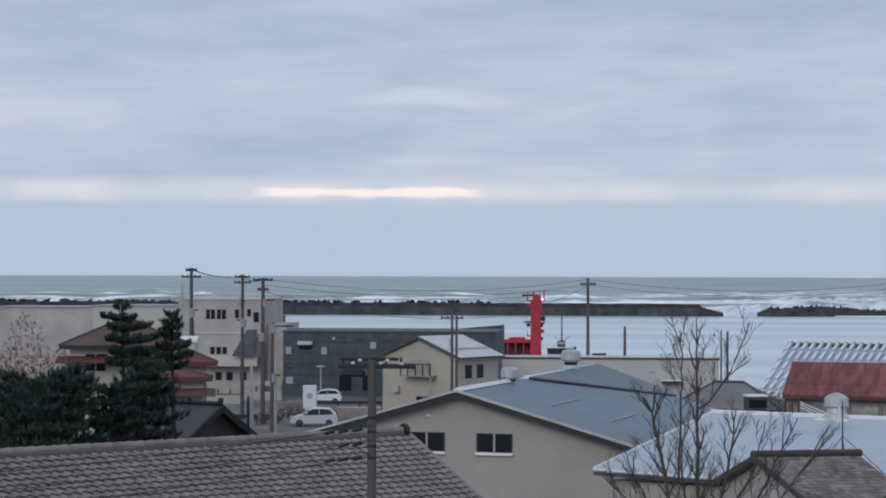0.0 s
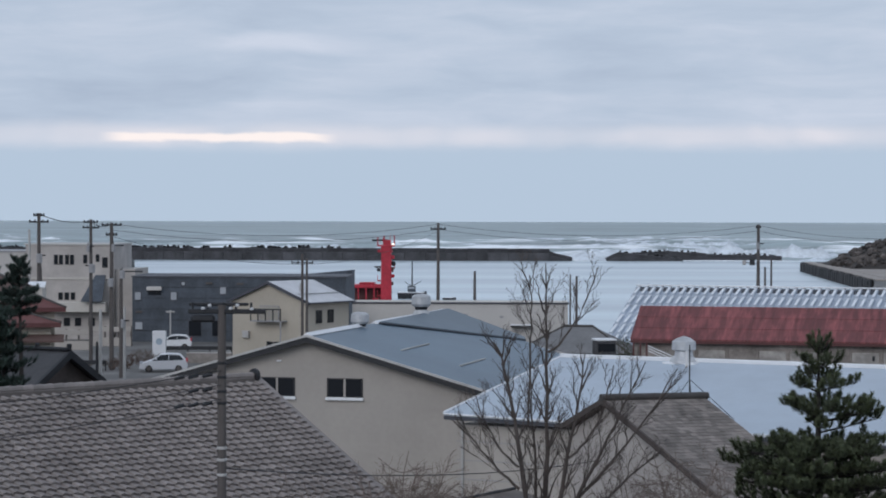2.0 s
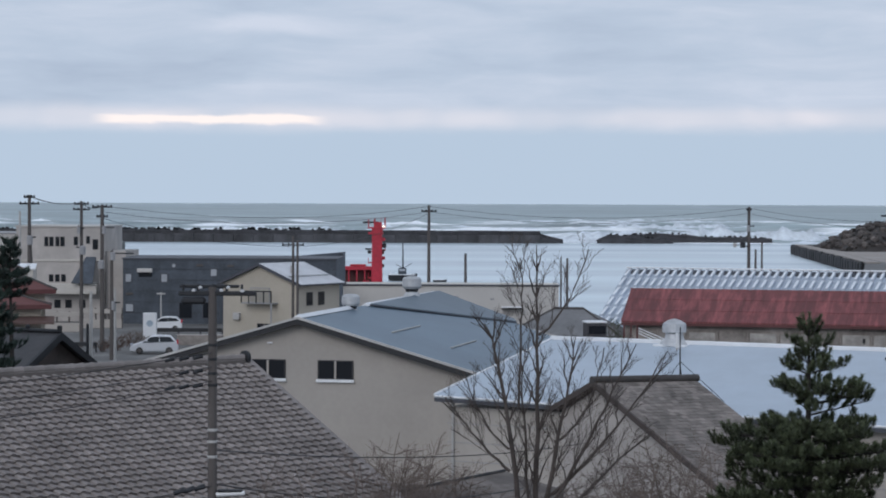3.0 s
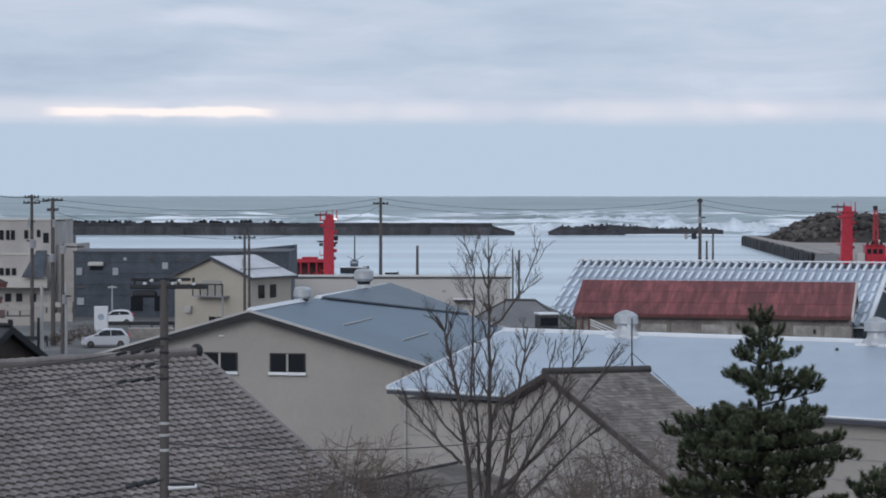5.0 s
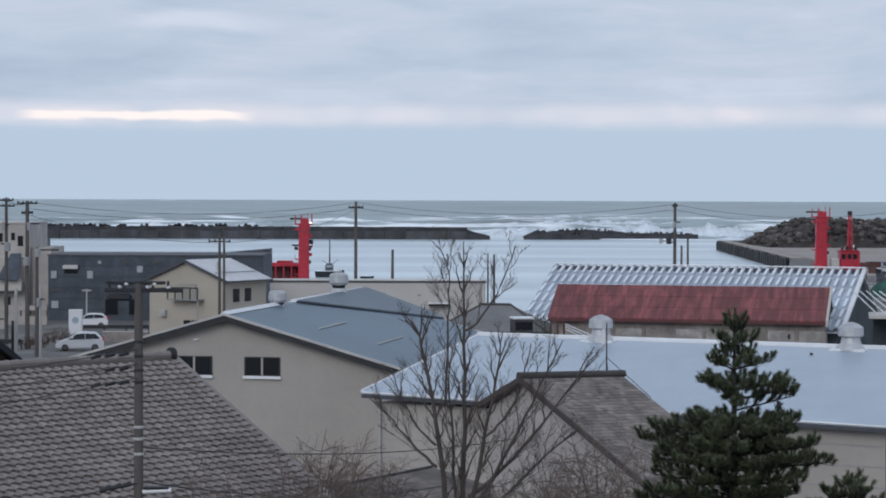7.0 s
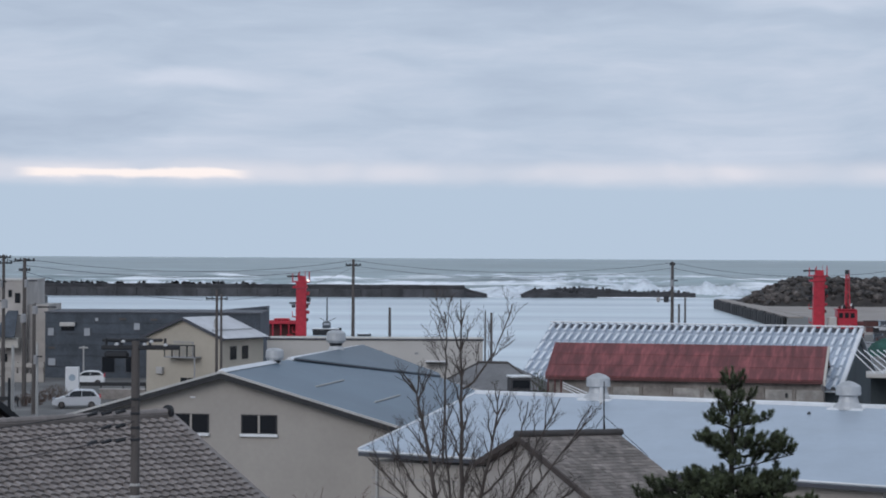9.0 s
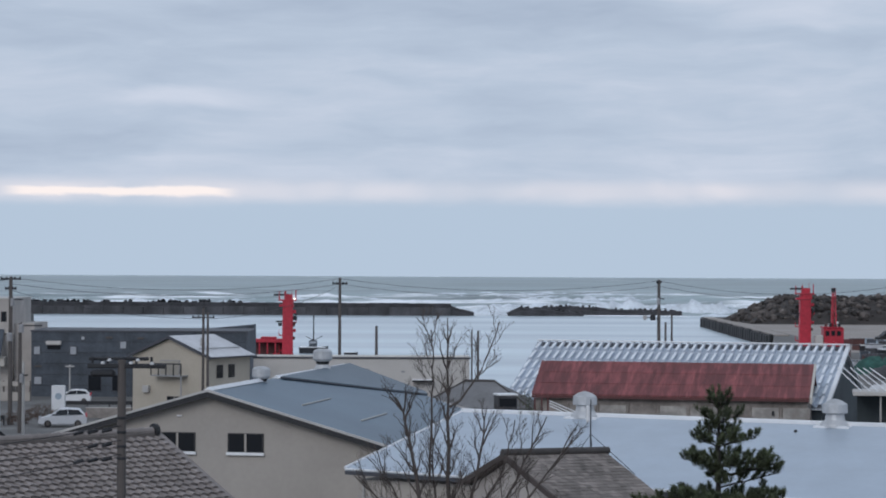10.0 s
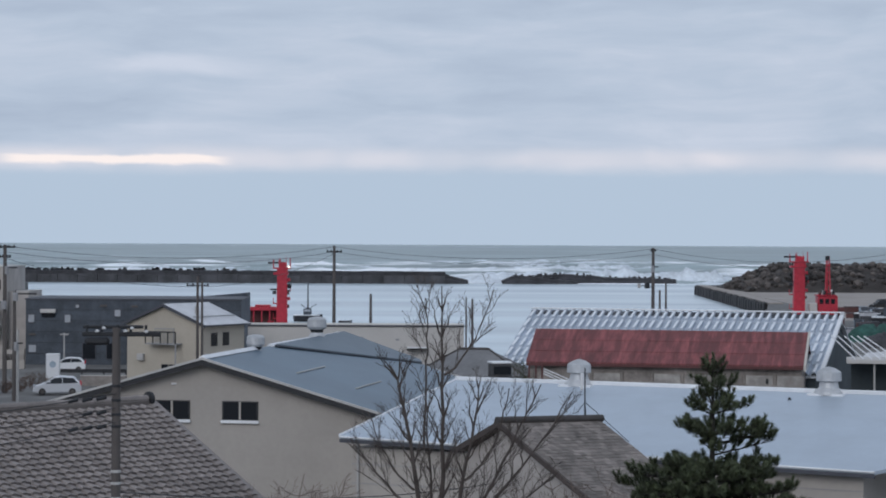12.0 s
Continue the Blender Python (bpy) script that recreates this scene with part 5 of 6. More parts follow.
def build_red_deckhouse(m, label, w, d, h):
    root = thing("red_deckhouse", m, label, "deckhouse")
    part("deck", box(0, w, 0, d, h - 0.42, h, bevel=0.05), M_RED, root, "red upper deck")
    for k in range(5):
        x = 0.1 + (w - 0.3) * k / 4
        part("post", box(x, x + 0.14, 0.05, 0.2, 0, h - 0.42), M_RED, root)
    part("back_wall", box(0.2, w, 1.6, 1.8, 0, h - 0.43), M_RED_DARK, root, "dark red bulkhead")
    for k in range(3):
        part("deck_bin", box(0.4 + 1.2 * k, 1.2 + 1.2 * k, 0.5, 1.4, h * 0.3, h * (0.6 + 0.06 * k), bevel=0.05), M_TARP if k % 2 else M_RED, root)
    part("low_rail", box(0, w, 0.06, 0.16, h * 0.45, h * 0.45 + 0.12), M_RED, root)
    part("winch", tube([(w * 0.55, 0.9, h * 0.3), (w * 0.85, 0.9, h * 0.3)], [0.45, 0.45], 10), M_RED_DARK, root, "dark red winch drum")
    part("hatch", box(w * 0.3, w * 0.75, 0.4, d - 0.4, h + 0.003, h + 0.25, bevel=0.04), M_RED, root)
    return root


build_red_deckhouse(pose(-20.024, 289.5, -1.0), "red painted upper deck on posts beside the mast", 4.2, 3.0, 5.08 + 1.0)


def build_red_wheelhouse():
    Y = 330.0
    root = thing("red_wheelhouse", pose(58.457, Y, -1.0), "red wheelhouse with a red lattice mast", "deckhouse")
    h = 5.79 + 1
    part("house", box(-1.35, 1.4, 0, 2.5, 0, h, bevel=0.1), M_RED, root)
    part("roof", box(-1.5, 1.2, -0.15, 2.6, h, h + 0.15), M_RED, root)
    for x in (-0.9, -0.1, 0.7):
        part("window", box(x - 0.28, x + 0.28, -0.05, -0.003, h - 1.1, h - 0.4), M_GLASS, root)
    top = 11.369 + 1
    for x, y in ((-0.2, 0.8), (0.45, 0.8), (0.12, 1.4)):
        part("mast_leg", tube([(x, y, h), (x * 0.6 + 0.06, 1.0, top)], [0.12, 0.08], 6), M_RED, root)
    for k in range(6):
        z = h + (top - h) * (k + 0.5) / 6
        part("mast_brace", box(-0.15, 0.4, 0.85, 0.95, z, z + 0.1), M_RED, root)
    part("mast_head", box(-0.2, 0.35, 0.8, 1.2, top - 0.6, top, bevel=0.05), M_DARK, root)
    part("winch_box", box(-2.6, -1.4, 0.2, 1.8, 0, h - 1.0, bevel=0.12), M_WALL_GREY, root, "pale grey winch cover")
    part("side_rack", box(1.42, 2.4, 0.3, 1.6, 0, h - 1.6, bevel=0.1), M_RED_DARK, root)
    for k in range(4):
        part("roof_gear", box(-1.2 + 0.62 * k, -0.85 + 0.62 * k, 0.3, 0.8, h + 0.152, h + 0.5 + 0.2 * (k % 2), bevel=0.05), M_DARK if k % 2 else M_RED_DARK, root)
    part("lamp_box", box(-0.6, -0.35, 0.6, 0.8, h + 0.3, h + 0.7, bevel=0.03), M_WHITE, root)
    part("lamp_box", box(0.5, 0.75, 0.6, 0.8, h + 0.5, h + 0.85, bevel=0.03), M_WHITE, root)


build_red_wheelhouse()


def build_hull(length, width, h):
    bm = bmesh.new()
    rings = []
    for f in (0, 0.15, 0.5, 0.85, 1.0):
        half = width / 2 * (0.75 if f == 0 else 1.0 if f < 0.8 else 0.7 if f < 1 else 0.06)
        x = (f - 0.5) * length
        z = h * (1 + 0.5 * max(0, f - 0.5))
        rings.append([bm.verts.new(p) for p in ((x, -half, z), (x * 0.96, -half * 0.6, 0), (x * 0.96, half * 0.6, 0), (x, half, z))])
    for a, b in zip(rings, rings[1:]):
        for i in range(4):
            bm.faces.new((a[i], a[(i + 1) % 4], b[(i + 1) % 4], b[i]))
    bm.faces.new(rings[0])
    bm.faces.new(rings[-1][::-1])
    bmesh.ops.recalc_face_normals(bm, faces=bm.faces[:])
    return bm


def build_boat(m, label, length, mast, cabin=True, hull_mat=None):
    root = thing("fishing_boat", m, label, "boat", group="harbour boats")
    part("hull", build_hull(length, length * 0.32, length * 0.22), hull_mat or M_DARK, root)
    part("gunwale", box(-length * 0.46, length * 0.42, -length * 0.15, length * 0.15, length * 0.22, length * 0.25), M_WHITE, root, "white gunwale")
    if cabin:
        part("cabin", box(-length * 0.15, length * 0.12, -length * 0.1, length * 0.1, length * 0.25, length * 0.46, bevel=0.05), M_SLATE, root)
        part("cabin_window", box(-length * 0.12, length * 0.09, -length * 0.105, -length * 0.101, length * 0.36, length * 0.43), M_PANE_PALE, root)
    if mast:
        part("mast", tube([(0, 0, length * 0.3), (0, 0, mast)], [0.16, 0.11], 8), M_DARK, root)
        part("boom", tube([(0, 0, length * 0.45), (length * 0.3, 0, length * 0.62)], [0.07, 0.05], 6), M_DARK, root)
        part("boom", tube([(0, 0, length * 0.45), (-length * 0.25, 0, length * 0.6)], [0.07, 0.05], 6), M_DARK, root)


build_boat(pose(-19.283, 455, -2.6), "dark small fishing boat with one mast", 5.6, 4.782 + 2.6)
build_boat(pose(-12.0, 450, -2.7), "low dark open boat", 2.6, 0, False)


# ---- cars ----
def build_car(m, label, paint_mat, length=4.05, h=1.7, w=1.7):
    root = thing("car", m, label, "car", group="parked cars")
    L = length / 2
    lower = [(-L, 0.42), (-L + 0.04, 0.66), (-L + 0.16, 0.76), (-L * 0.62, 0.93), (L - 0.12, 1.02), (L - 0.02, 0.86), (L, 0.45), (L - 0.1, 0.25), (-L + 0.15, 0.25)]
    body = prism(lower, -w / 2, w / 2)
    bmesh.ops.bevel(body, geom=body.edges[:], offset=0.06, segments=2, affect="EDGES")
    shell = part("body", body, paint_mat, root)
    cab = bmesh.new()
    outline = [(-L * 0.68, 0.9), (-L * 0.5, 1.06), (-L * 0.14, h - 0.08), (L * 0.16, h), (L * 0.7, h - 0.06), (L * 0.95, 1.0)]
    sides = []
    for s in (-1, 1):
        sides.append([cab.verts.new((x, s * (w / 2 - 0.03 - 0.14 * (z - 1.02) / (h - 1.02)), z)) for x, z in outline])
    cab.faces.new(sides[0])
    cab.faces.new(sides[1][::-1])
    for i in range(6):
        j = (i + 1) % 6
        cab.faces.new((sides[0][i], sides[1][i], sides[1][j], sides[0][j]))
    bmesh.ops.recalc_face_normals(cab, faces=cab.faces[:])
    bmesh.ops.bevel(cab, geom=cab.edges[:], offset=0.05, segments=2, affect="EDGES")
    part("roof", cab, paint_mat, root)
    for s in (-1, 1):
        for pts in (((-L * 0.5, 0.98), (-L * 0.13, h - 0.16), (L * 0.2, h - 0.1), (L * 0.2, 1.01)), ((L * 0.22, 1.01), (L * 0.22, h - 0.1), (L * 0.66, h - 0.16), (L * 0.84, 1.06))):
            bm = bmesh.new()
            vs = []
            for x, z in pts:
                y = s * (w / 2 - 0.03 - 0.14 * (z - 1.02) / (h - 1.02) + 0.012)
                vs.append(bm.verts.new((x, y, z)))
            bm.faces.new(vs if s < 0 else vs[::-1])
            part("side_window", bm, M_GLASS, root)
        for x in (-L * 0.62, L * 0.62):
            tyre = part("wheel", wheel_shape(x, s * (w / 2 - 0.08), 0.31), M_TYRE, root)
            part("rim", wheel_shape(x, s * (w / 2 + 0.005), 0.18), M_CONCRETE, tyre, "grey alloy rim")
        part("headlight", box(-L - 0.01, -L + 0.25, s * 0.62 - 0.16, s * 0.62 + 0.16, 0.72, 0.86, bevel=0.03), M_PANE_PALE, root)
        part("tail_light", box(L - 0.12, L + 0.01, s * 0.72 - 0.08, s * 0.72 + 0.08, 0.85, 1.15, bevel=0.02), M_RED, root)
        part("mirror", box(-L * 0.36, -L * 0.28, s * (w / 2 + 0.1) - 0.07, s * (w / 2 + 0.1) + 0.07, 1.08, 1.22, bevel=0.03), paint_mat, root)
    bm = bmesh.new()
    vs = [bm.verts.new(p) for p in ((-L * 0.5, -w / 2 + 0.14, 1.06), (-L * 0.5, w / 2 - 0.14, 1.06), (-L * 0.16, w / 2 - 0.24, h - 0.11), (-L * 0.16, -w / 2 + 0.24, h - 0.11))]
    for v in vs:
        v.co.x -= 0.035
        v.co.z += 0.02
    bm.faces.new(vs)
    part("windscreen", bm, M_GLASS, root)
    part("bumper", box(-L - 0.03, -L + 0.2, -w / 2 + 0.05, w / 2 - 0.05, 0.28, 0.5, bevel=0.05), paint_mat, root)
    return root


def wheel_shape(x, y, r):
    bm = turned([(r * 0.9, -0.1), (r, -0.06), (r, 0.06), (r * 0.9, 0.1)], 16)
    for v in bm.verts:
        v.co = (x + v.co.x, y + v.co.z, 0.31 + v.co.y)
    bmesh.ops.recalc_face_normals(bm, faces=bm.faces[:])
    return bm


build_car(pose(-30.114, 204, 0.01, 0, 0, 9), "silver-white compact people carrier parked by the road", M_SILVER, 4.1, 1.62)
build_car(pose(-34.113, 238, 0.01, 0, 0, 6), "white estate car parked by the dark building", M_WHITE, 3.6, 1.5)
build_car(pose(-31.083, 172, 0.01, 0, 0, 80), "white car partly behind the dark roof", M_WHITE, 4.0, 1.6)


# ---- street furniture by the road ----
def build_sign_board():
    Y = 214.0
    root = thing("sign_board", pose(-31.998, Y, 0), "white upright sign board with a round pale mark", "sign")
    z0, z1 = 0.5, 3.032
    part("board", box(-0.62, 0.6, 0, 0.5, z0, z1, bevel=0.05), M_WHITE, root)
    part("mark", turned([(0.3, 0), (0.3, 0.01)], 20), M_MARK, root, "pale blue-grey round mark")
    root.children[-1].matrix_basis = pose(0, -0.004, (z0 + z1) / 2 + 0.3, 90, 0, 0)
    for x in (-0.4, 0.4):
        part("leg", box(x - 0.06, x + 0.06, 0.15, 0.3, -0.05, z0 + 0.05), M_DARK, root)


build_sign_board()


def build_street_lamp(x, y, h):
    root = thing("street_lamp", pose(x, y, 0), "pale grey street lamp with a cross head", "street lamp")
    part("post", tube([(0, 0, -0.1), (0, 0, h)], [0.09, 0.07], 8), M_PALE_POLE, root)
    part("head", box(-0.45, 0.45, -0.1, 0.1, h - 0.25, h - 0.1, bevel=0.03), M_PALE_POLE, root)


build_street_lamp(-35.322, 244, 3.701)


def build_guard_rail(x0, x1, y, z):
    root = thing("guard_rail", pose(0, 0, 0), "dark roadside guard rail on posts", "guard rail", group="guard rails")
    part("rail", box(x0, x1, y - 0.05, y + 0.05, z - 0.35, z, bevel=0.03), M_DARK, root)
    n = int((x1 - x0) / 1.8)
    for k in range(n + 1):
        x = x0 + (x1 - x0) * k / n
        part("post", box(x - 0.06, x + 0.06, y + 0.06, y + 0.16, -0.05, z - 0.05), M_DARK, root)


build_guard_rail(-33.147, -26.851, 226, 1.0)
build_guard_rail(-40.219, -35.338, 205, 0.9)


def build_block_wall(x0, x1, y, h, label):
    root = thing("block_wall", pose(0, 0, 0), label, "garden wall", group="garden walls")
    part("wall", box(x0, x1, y, y + 0.15, -0.1, h), M_CONCRETE_WALL, root)
    part("coping", box(x0 - 0.03, x1 + 0.03, y - 0.03, y + 0.18, h + 0.002, h + 0.08), M_WALL_GREY, root)


def build_board_fence(x0, x1, y, label):
    root = thing("board_fence", pose(0, 0, 0), label, "fence", group="board fences")
    for z0, z1 in ((0.0, 0.9), (1.5, 2.0)):
        part("board", box(x0, x1, y - 0.06, y - 0.004, z0, z1, bevel=0.02), M_WALL, root)
    for k in range(4):
        x = x0 + (x1 - x0) * k / 3
        part("post", box(x - 0.08, x + 0.08, y, y + 0.15, -0.05, 2.05), M_CONCRETE, root)


build_board_fence(-45.851, -42.143, 236, "pale concrete board fence before the white building")
build_board_fence(-43.277, -39.227, 243, "pale concrete board fence beside the dark building")
build_block_wall(-36.436, -33.392, 188, 1.1, "low stained concrete block wall beside the road")
build_block_wall(-29.777, -25.663, 216, 0.9, "low stained concrete block wall by the cream house")
build_block_wall(-33.171, -31.288, 172, 0.8, "low stained concrete block wall beside the pavement")


# ---- right-hand quay clutter ----
def build_awning():
    Y = 198.0
    root = thing("loading_canopy", pose(38.61, Y, 0, 0, 0, -10), "grey flat loading canopy with white raking props", "canopy")
    z = 3.587
    part("deck", box(-1.9, 12, 0, 5, z - 0.35, z, bevel=0.04), M_WALL_GREY, root, "grey canopy deck")
    for x in (0.4, 3.6, 7, 10.5):
        part("post", tube([(x, 0.5, -0.1), (x, 0.5, z - 0.3)], [0.09, 0.09], 8), M_PALE_POLE, root, "pale post")
    for k in range(6):
        part("prop", tube([(-1.6 + 0.55 * k - 1.6, 2.0, z + 1.9), (-1.2 + 0.7 * k, 0.4, z + 0.05)], [0.05, 0.05], 6), M_WHITE, root, "white raking prop")
    part("back_wall", box(-1.5, 12, 4.8, 5.0, -0.1, z - 0.36), M_SHED_WALL, root)


build_awning()


def build_box_stack(m):
    root = thing("fish_box_stack", m, "leaning stack of white fish boxes by the canopy", "box stack")
    rng = random.Random(23)
    for k in range(9):
        a = rng.uniform(-0.12, 0.12) + 0.05 * k
        part("fish_box", box(-1.0 + a, 1.3 + a, -0.6, 0.6, 0.32 * k, 0.32 * k + 0.29, bevel=0.05), M_WHITE if k % 3 else M_PALE_SHEET, root)


build_box_stack(pose(39.7, 191.5, 0.0, 0, 0, -12))


def build_net_heap(m, label, w, d, h, mat, seed):
    root = thing("net_heap", m, label, "net heap", group="quay clutter")
    rng = random.Random(seed)
    bm = bmesh.new()
    bmesh.ops.create_grid(bm, x_segments=14, y_segments=8, size=0.5)
    for v in bm.verts:
        edge = max(0, 1 - (2 * v.co.x) ** 4) * max(0, 1 - (2 * v.co.y) ** 4)
        v.co = (v.co.x * w, v.co.y * d, h * edge * (0.75 + 0.4 * noise.noise(Vector((v.co.x * 6, v.co.y * 5, seed)))))
    part("net", bm, mat, root)


build_net_heap(pose(62.389, 318, 0), "heap of green fishing net on the quay", 7.5, 5, 2.6, M_NET, 2)
build_net_heap(pose(60.071, 300, 0), "dark tarpaulin covered heap on the quay", 5, 4, 2.2, M_TARP, 4)
build_net_heap(pose(53.398, 262, 0), "pale tarpaulin covered heap on the quay", 7, 3, 1.6, M_PALE_SHEET, 6)
build_car(pose(93.776, 470, 0.01, 0, 0, 20), "dark van parked on the far quay", M_TYRE, 4.6, 1.9)
build_car(pose(98.971, 480, 0.01, 0, 0, -10), "dark car parked on the far quay", M_TYRE, 4.2, 1.6)


def build_crate(m, label, mat, w, d, h):
    root = thing("fish_crate", m, label, "crate", group="quay clutter")
    part("bin", box(-w / 2, w / 2, -d / 2, d / 2, 0, h, bevel=0.06), mat, root)
    part("rim", box(-w / 2 - 0.05, w / 2 + 0.05, -d / 2 - 0.05, d / 2 + 0.05, h - 0.14, h - 0.02), M_TRIM_DARK, root)
    for k in (-1, 1):
        part("runner", box(k * w * 0.3 - 0.08, k * w * 0.3 + 0.08, -d / 2 - 0.03, d / 2 + 0.03, 0.0, 0.12), M_DARK, root)


rng_quay = random.Random(17)
CRATES = ((M_SLATE, "dark grey plastic fish bin on the quay"), (M_TARP, "black plastic fish bin on the quay"), (M_RED_DULL, "dull red plastic fish bin on the quay"), (M_MARK, "faded blue plastic fish bin on the quay"), (M_PALE_SHEET, "white plastic fish bin on the quay"))
for k in range(34):
    yy = rng_quay.uniform(330, 455)
    mat, label = CRATES[(k * 7) % 5 if k % 3 else 1]
    build_crate(pose(rng_quay.uniform(0.184, 0.216) * yy, yy, 0.01, 0, 0, rng_quay.uniform(-40, 40)), label, mat, rng_quay.uniform(1.2, 2.8), rng_quay.uniform(1.0, 1.6), rng_quay.uniform(0.7, 1.7))
build_boat(pose(75.817, 372, 0.0, 0, 0, 25), "dark fishing boat hauled up on the quay", 6.5, 0)
build_boat(pose(78.103, 402, 0.0, 0, 0, -15), "dark open boat hauled up on the quay", 5.0, 0, False)


def build_truck():
    Y = 192.0
    root = thing("light_truck", pose(7.406, Y, 0, 0, 0, 12), "small dark truck with a white cab roof", "truck")
    z = 3.57
    part("cab", box(-0.8, 0.8, -0.8, 0.8, 0.5, z - 0.1, bevel=0.12), M_TARP, root)
    part("cab_roof", box(-0.85, 0.85, -0.85, 0.85, z - 0.1, z + 0.08, bevel=0.06), M_WHITE, root, "white cab roof")
    part("windscreen", box(-0.7, 0.7, -0.83, -0.802, z - 0.95, z - 0.3), M_GLASS, root)
    part("bed", box(0.9, 3.6, -0.85, 0.85, 0.6, 1.2, bevel=0.03), M_DARK, root)
    for x in (-0.1, 2.8):
        for y in (-0.75, 0.75):
            part("wheel", wheel_shape(x, y, 0.31), M_TYRE, root)


build_truck()


def build_red_frame():
    Y = 190.0
    root = thing("red_steel_frame", pose(10.224, Y, 0), "small red steel frame with pale leaning pipes", "frame")
    for x in (-0.55, 0.0, 0.5):
        part("post", box(x - 0.07, x + 0.07, -0.07, 0.07, -0.05, 3.494), M_RED_DARK, root)
    for z in (1.0, 2.0):
        part("rail", box(-0.6, 0.56, -0.05, 0.05, z, z + 0.1), M_RED, root)
    for k in range(3):
        part("pipe", tube([(0.6, -0.3, 3.2 - 0.2 * k), (3.2, -0.5, 2.1 - 0.25 * k)], [0.05, 0.05], 6), M_WHITE, root, "pale pipe")


build_red_frame()


# ---- plants ----
def limb(bm, a, b, r0, r1, rng, steps=5, bend=0.06, sides=6):
    """A bent tapering stem; returns its points."""
    a, b = Vector(a), Vector(b)
    long = (b - a).length
    pts = []
    for k in range(steps + 1):
        f = k / steps
        p = a.lerp(b, f)
        if 0 < k < steps:
            p += Vector((rng.uniform(-1, 1), rng.uniform(-1, 1), rng.uniform(-0.5, 0.5))) * bend * long
        pts.append(p)
    tube(pts, [r0 + (r1 - r0) * k / steps for k in range(steps + 1)], sides, bm)
    return pts


def sprout(bm, pts, r, rng, level, length, up=0.6):
    """Side twigs along a stem, growing outwards and up."""
    n = 5 if level > 2 else 4
    for k in range(n):
        f = 0.3 + 0.65 * (k + rng.random() * 0.6) / n
        i = min(int(f * (len(pts) - 1)), len(pts) - 2)
        base = pts[i].lerp(pts[i + 1], f * (len(pts) - 1) - i)
        along = (pts[i + 1] - pts[i]).normalized()
        side = Vector((rng.uniform(-1, 1), rng.uniform(-1, 1), 0)).normalized()
        way = (along * 0.75 + side * 0.62 + Vector((0, 0, up * 0.35))).normalized()
        tip = base + way * length * rng.uniform(0.6, 1.15) * (1.15 - 0.5 * f)
        sub = limb(bm, base, tip, r * (1 - 0.5 * f), max(0.004, r * 0.25), rng, 4, 0.05, 5 if level > 1 else 4)
        if level > 1:
            sprout(bm, sub, r * 0.42, rng, level - 1, length * 0.52, up)


def arc(bm, base, mid, tip, r0, r1, rng, steps=12, sides=7):
    """A stem through a bend, tapering, with small kinks; returns its points."""
    base, mid, tip = Vector(base), Vector(mid), Vector(tip)
    pts = []
    for k in range(steps + 1):
        f = k / steps
        p = base * (1 - f) ** 2 + (mid * 2 - (base + tip) * 0.5) * 2 * f * (1 - f) + tip * f * f
        if 0 < k < steps:
            p += Vector((rng.uniform(-1, 1), rng.uniform(-1, 1), 0)) * 0.035
        pts.append(p)
    tube(pts, [r0 + (r1 - r0) * (k / steps) ** 0.8 for k in range(steps + 1)], sides, bm)
    return pts


def build_bare_tree():
    root = thing("bare_tree", pose(0.8, 64.0, 0), "leafless grey-brown tree with many upright stems", "tree")
    rng = random.Random(21)
    bm = bmesh.new()
    tube([(0.05, 0, -0.2), (0.0, 0, 1.6), (-0.02, 0, 3.6)], [0.36, 0.3, 0.27], 12, bm)
    part("trunk", bm, M_BARK, root)
    # start, bend and tip, each as side and height, then the thickness
    stems = (
        (-0.2, 3.3, -0.72, 8.1, -1.3, 10.2, 0.10), (-0.05, 3.4, -0.2, 7.2, -0.35, 9.4, 0.06), (-0.36, 7.9, -0.3, 10.6, -0.36, 12.0, 0.035),
        (0.05, 3.4, 0.14, 8.0, 0.1, 12.3, 0.11), (0.16, 9.9, 0.9, 10.7, 1.5, 12.2, 0.038), (0.15, 4.4, 0.8, 7.6, 1.15, 9.9, 0.085),
        (0.2, 4.6, 1.55, 7.2, 2.75, 9.7, 0.07), (0.25, 5.4, 2.0, 7.1, 3.6, 9.5, 0.06), (-0.6, 6.2, -1.5, 7.1, -2.35, 8.2, 0.045),
        (-0.62, 6.8, -1.25, 7.5, -1.9, 8.9, 0.035), (0.6, 7.0, 1.4, 7.9, 1.9, 9.6, 0.04), (0.2, 4.2, 1.7, 5.9, 3.3, 7.3, 0.05))
    for x0, z0, x1, z1, x2, z2, r in stems:
        deep = rng.uniform(-0.9, 0.9)
        bm = bmesh.new()
        pts = arc(bm, (x0, 0, z0), (x1, deep * 0.5, z1), (x2, deep, z2), r, 0.014, rng)
        n = max(9, int((Vector((x2, z2)) - Vector((x0, z0))).length * 3.2))
        for k in range(n):
            f = 0.22 + 0.74 * (k + rng.random()) / n
            i = min(int(f * 12), 11)
            p, q = pts[i], pts[i + 1]
            side = Vector((rng.choice((-1, 1)) * rng.uniform(0.5, 1), rng.uniform(-0.9, 0.9), 0))
            way = ((q - p).normalized() * 0.85 + side * 0.55 + Vector((0, 0, 0.2))).normalized()
            long = rng.uniform(0.7, 1.5) * (1.2 - 0.6 * f)
            sub = limb(bm, p, p + way * long, max(0.009, r * 0.3), 0.005, rng, 5, 0.04, 5)
            sprout(bm, sub, 0.0075, rng, 2, long * 0.55, 0.7)
        part("limb", bm, M_BARK, root)


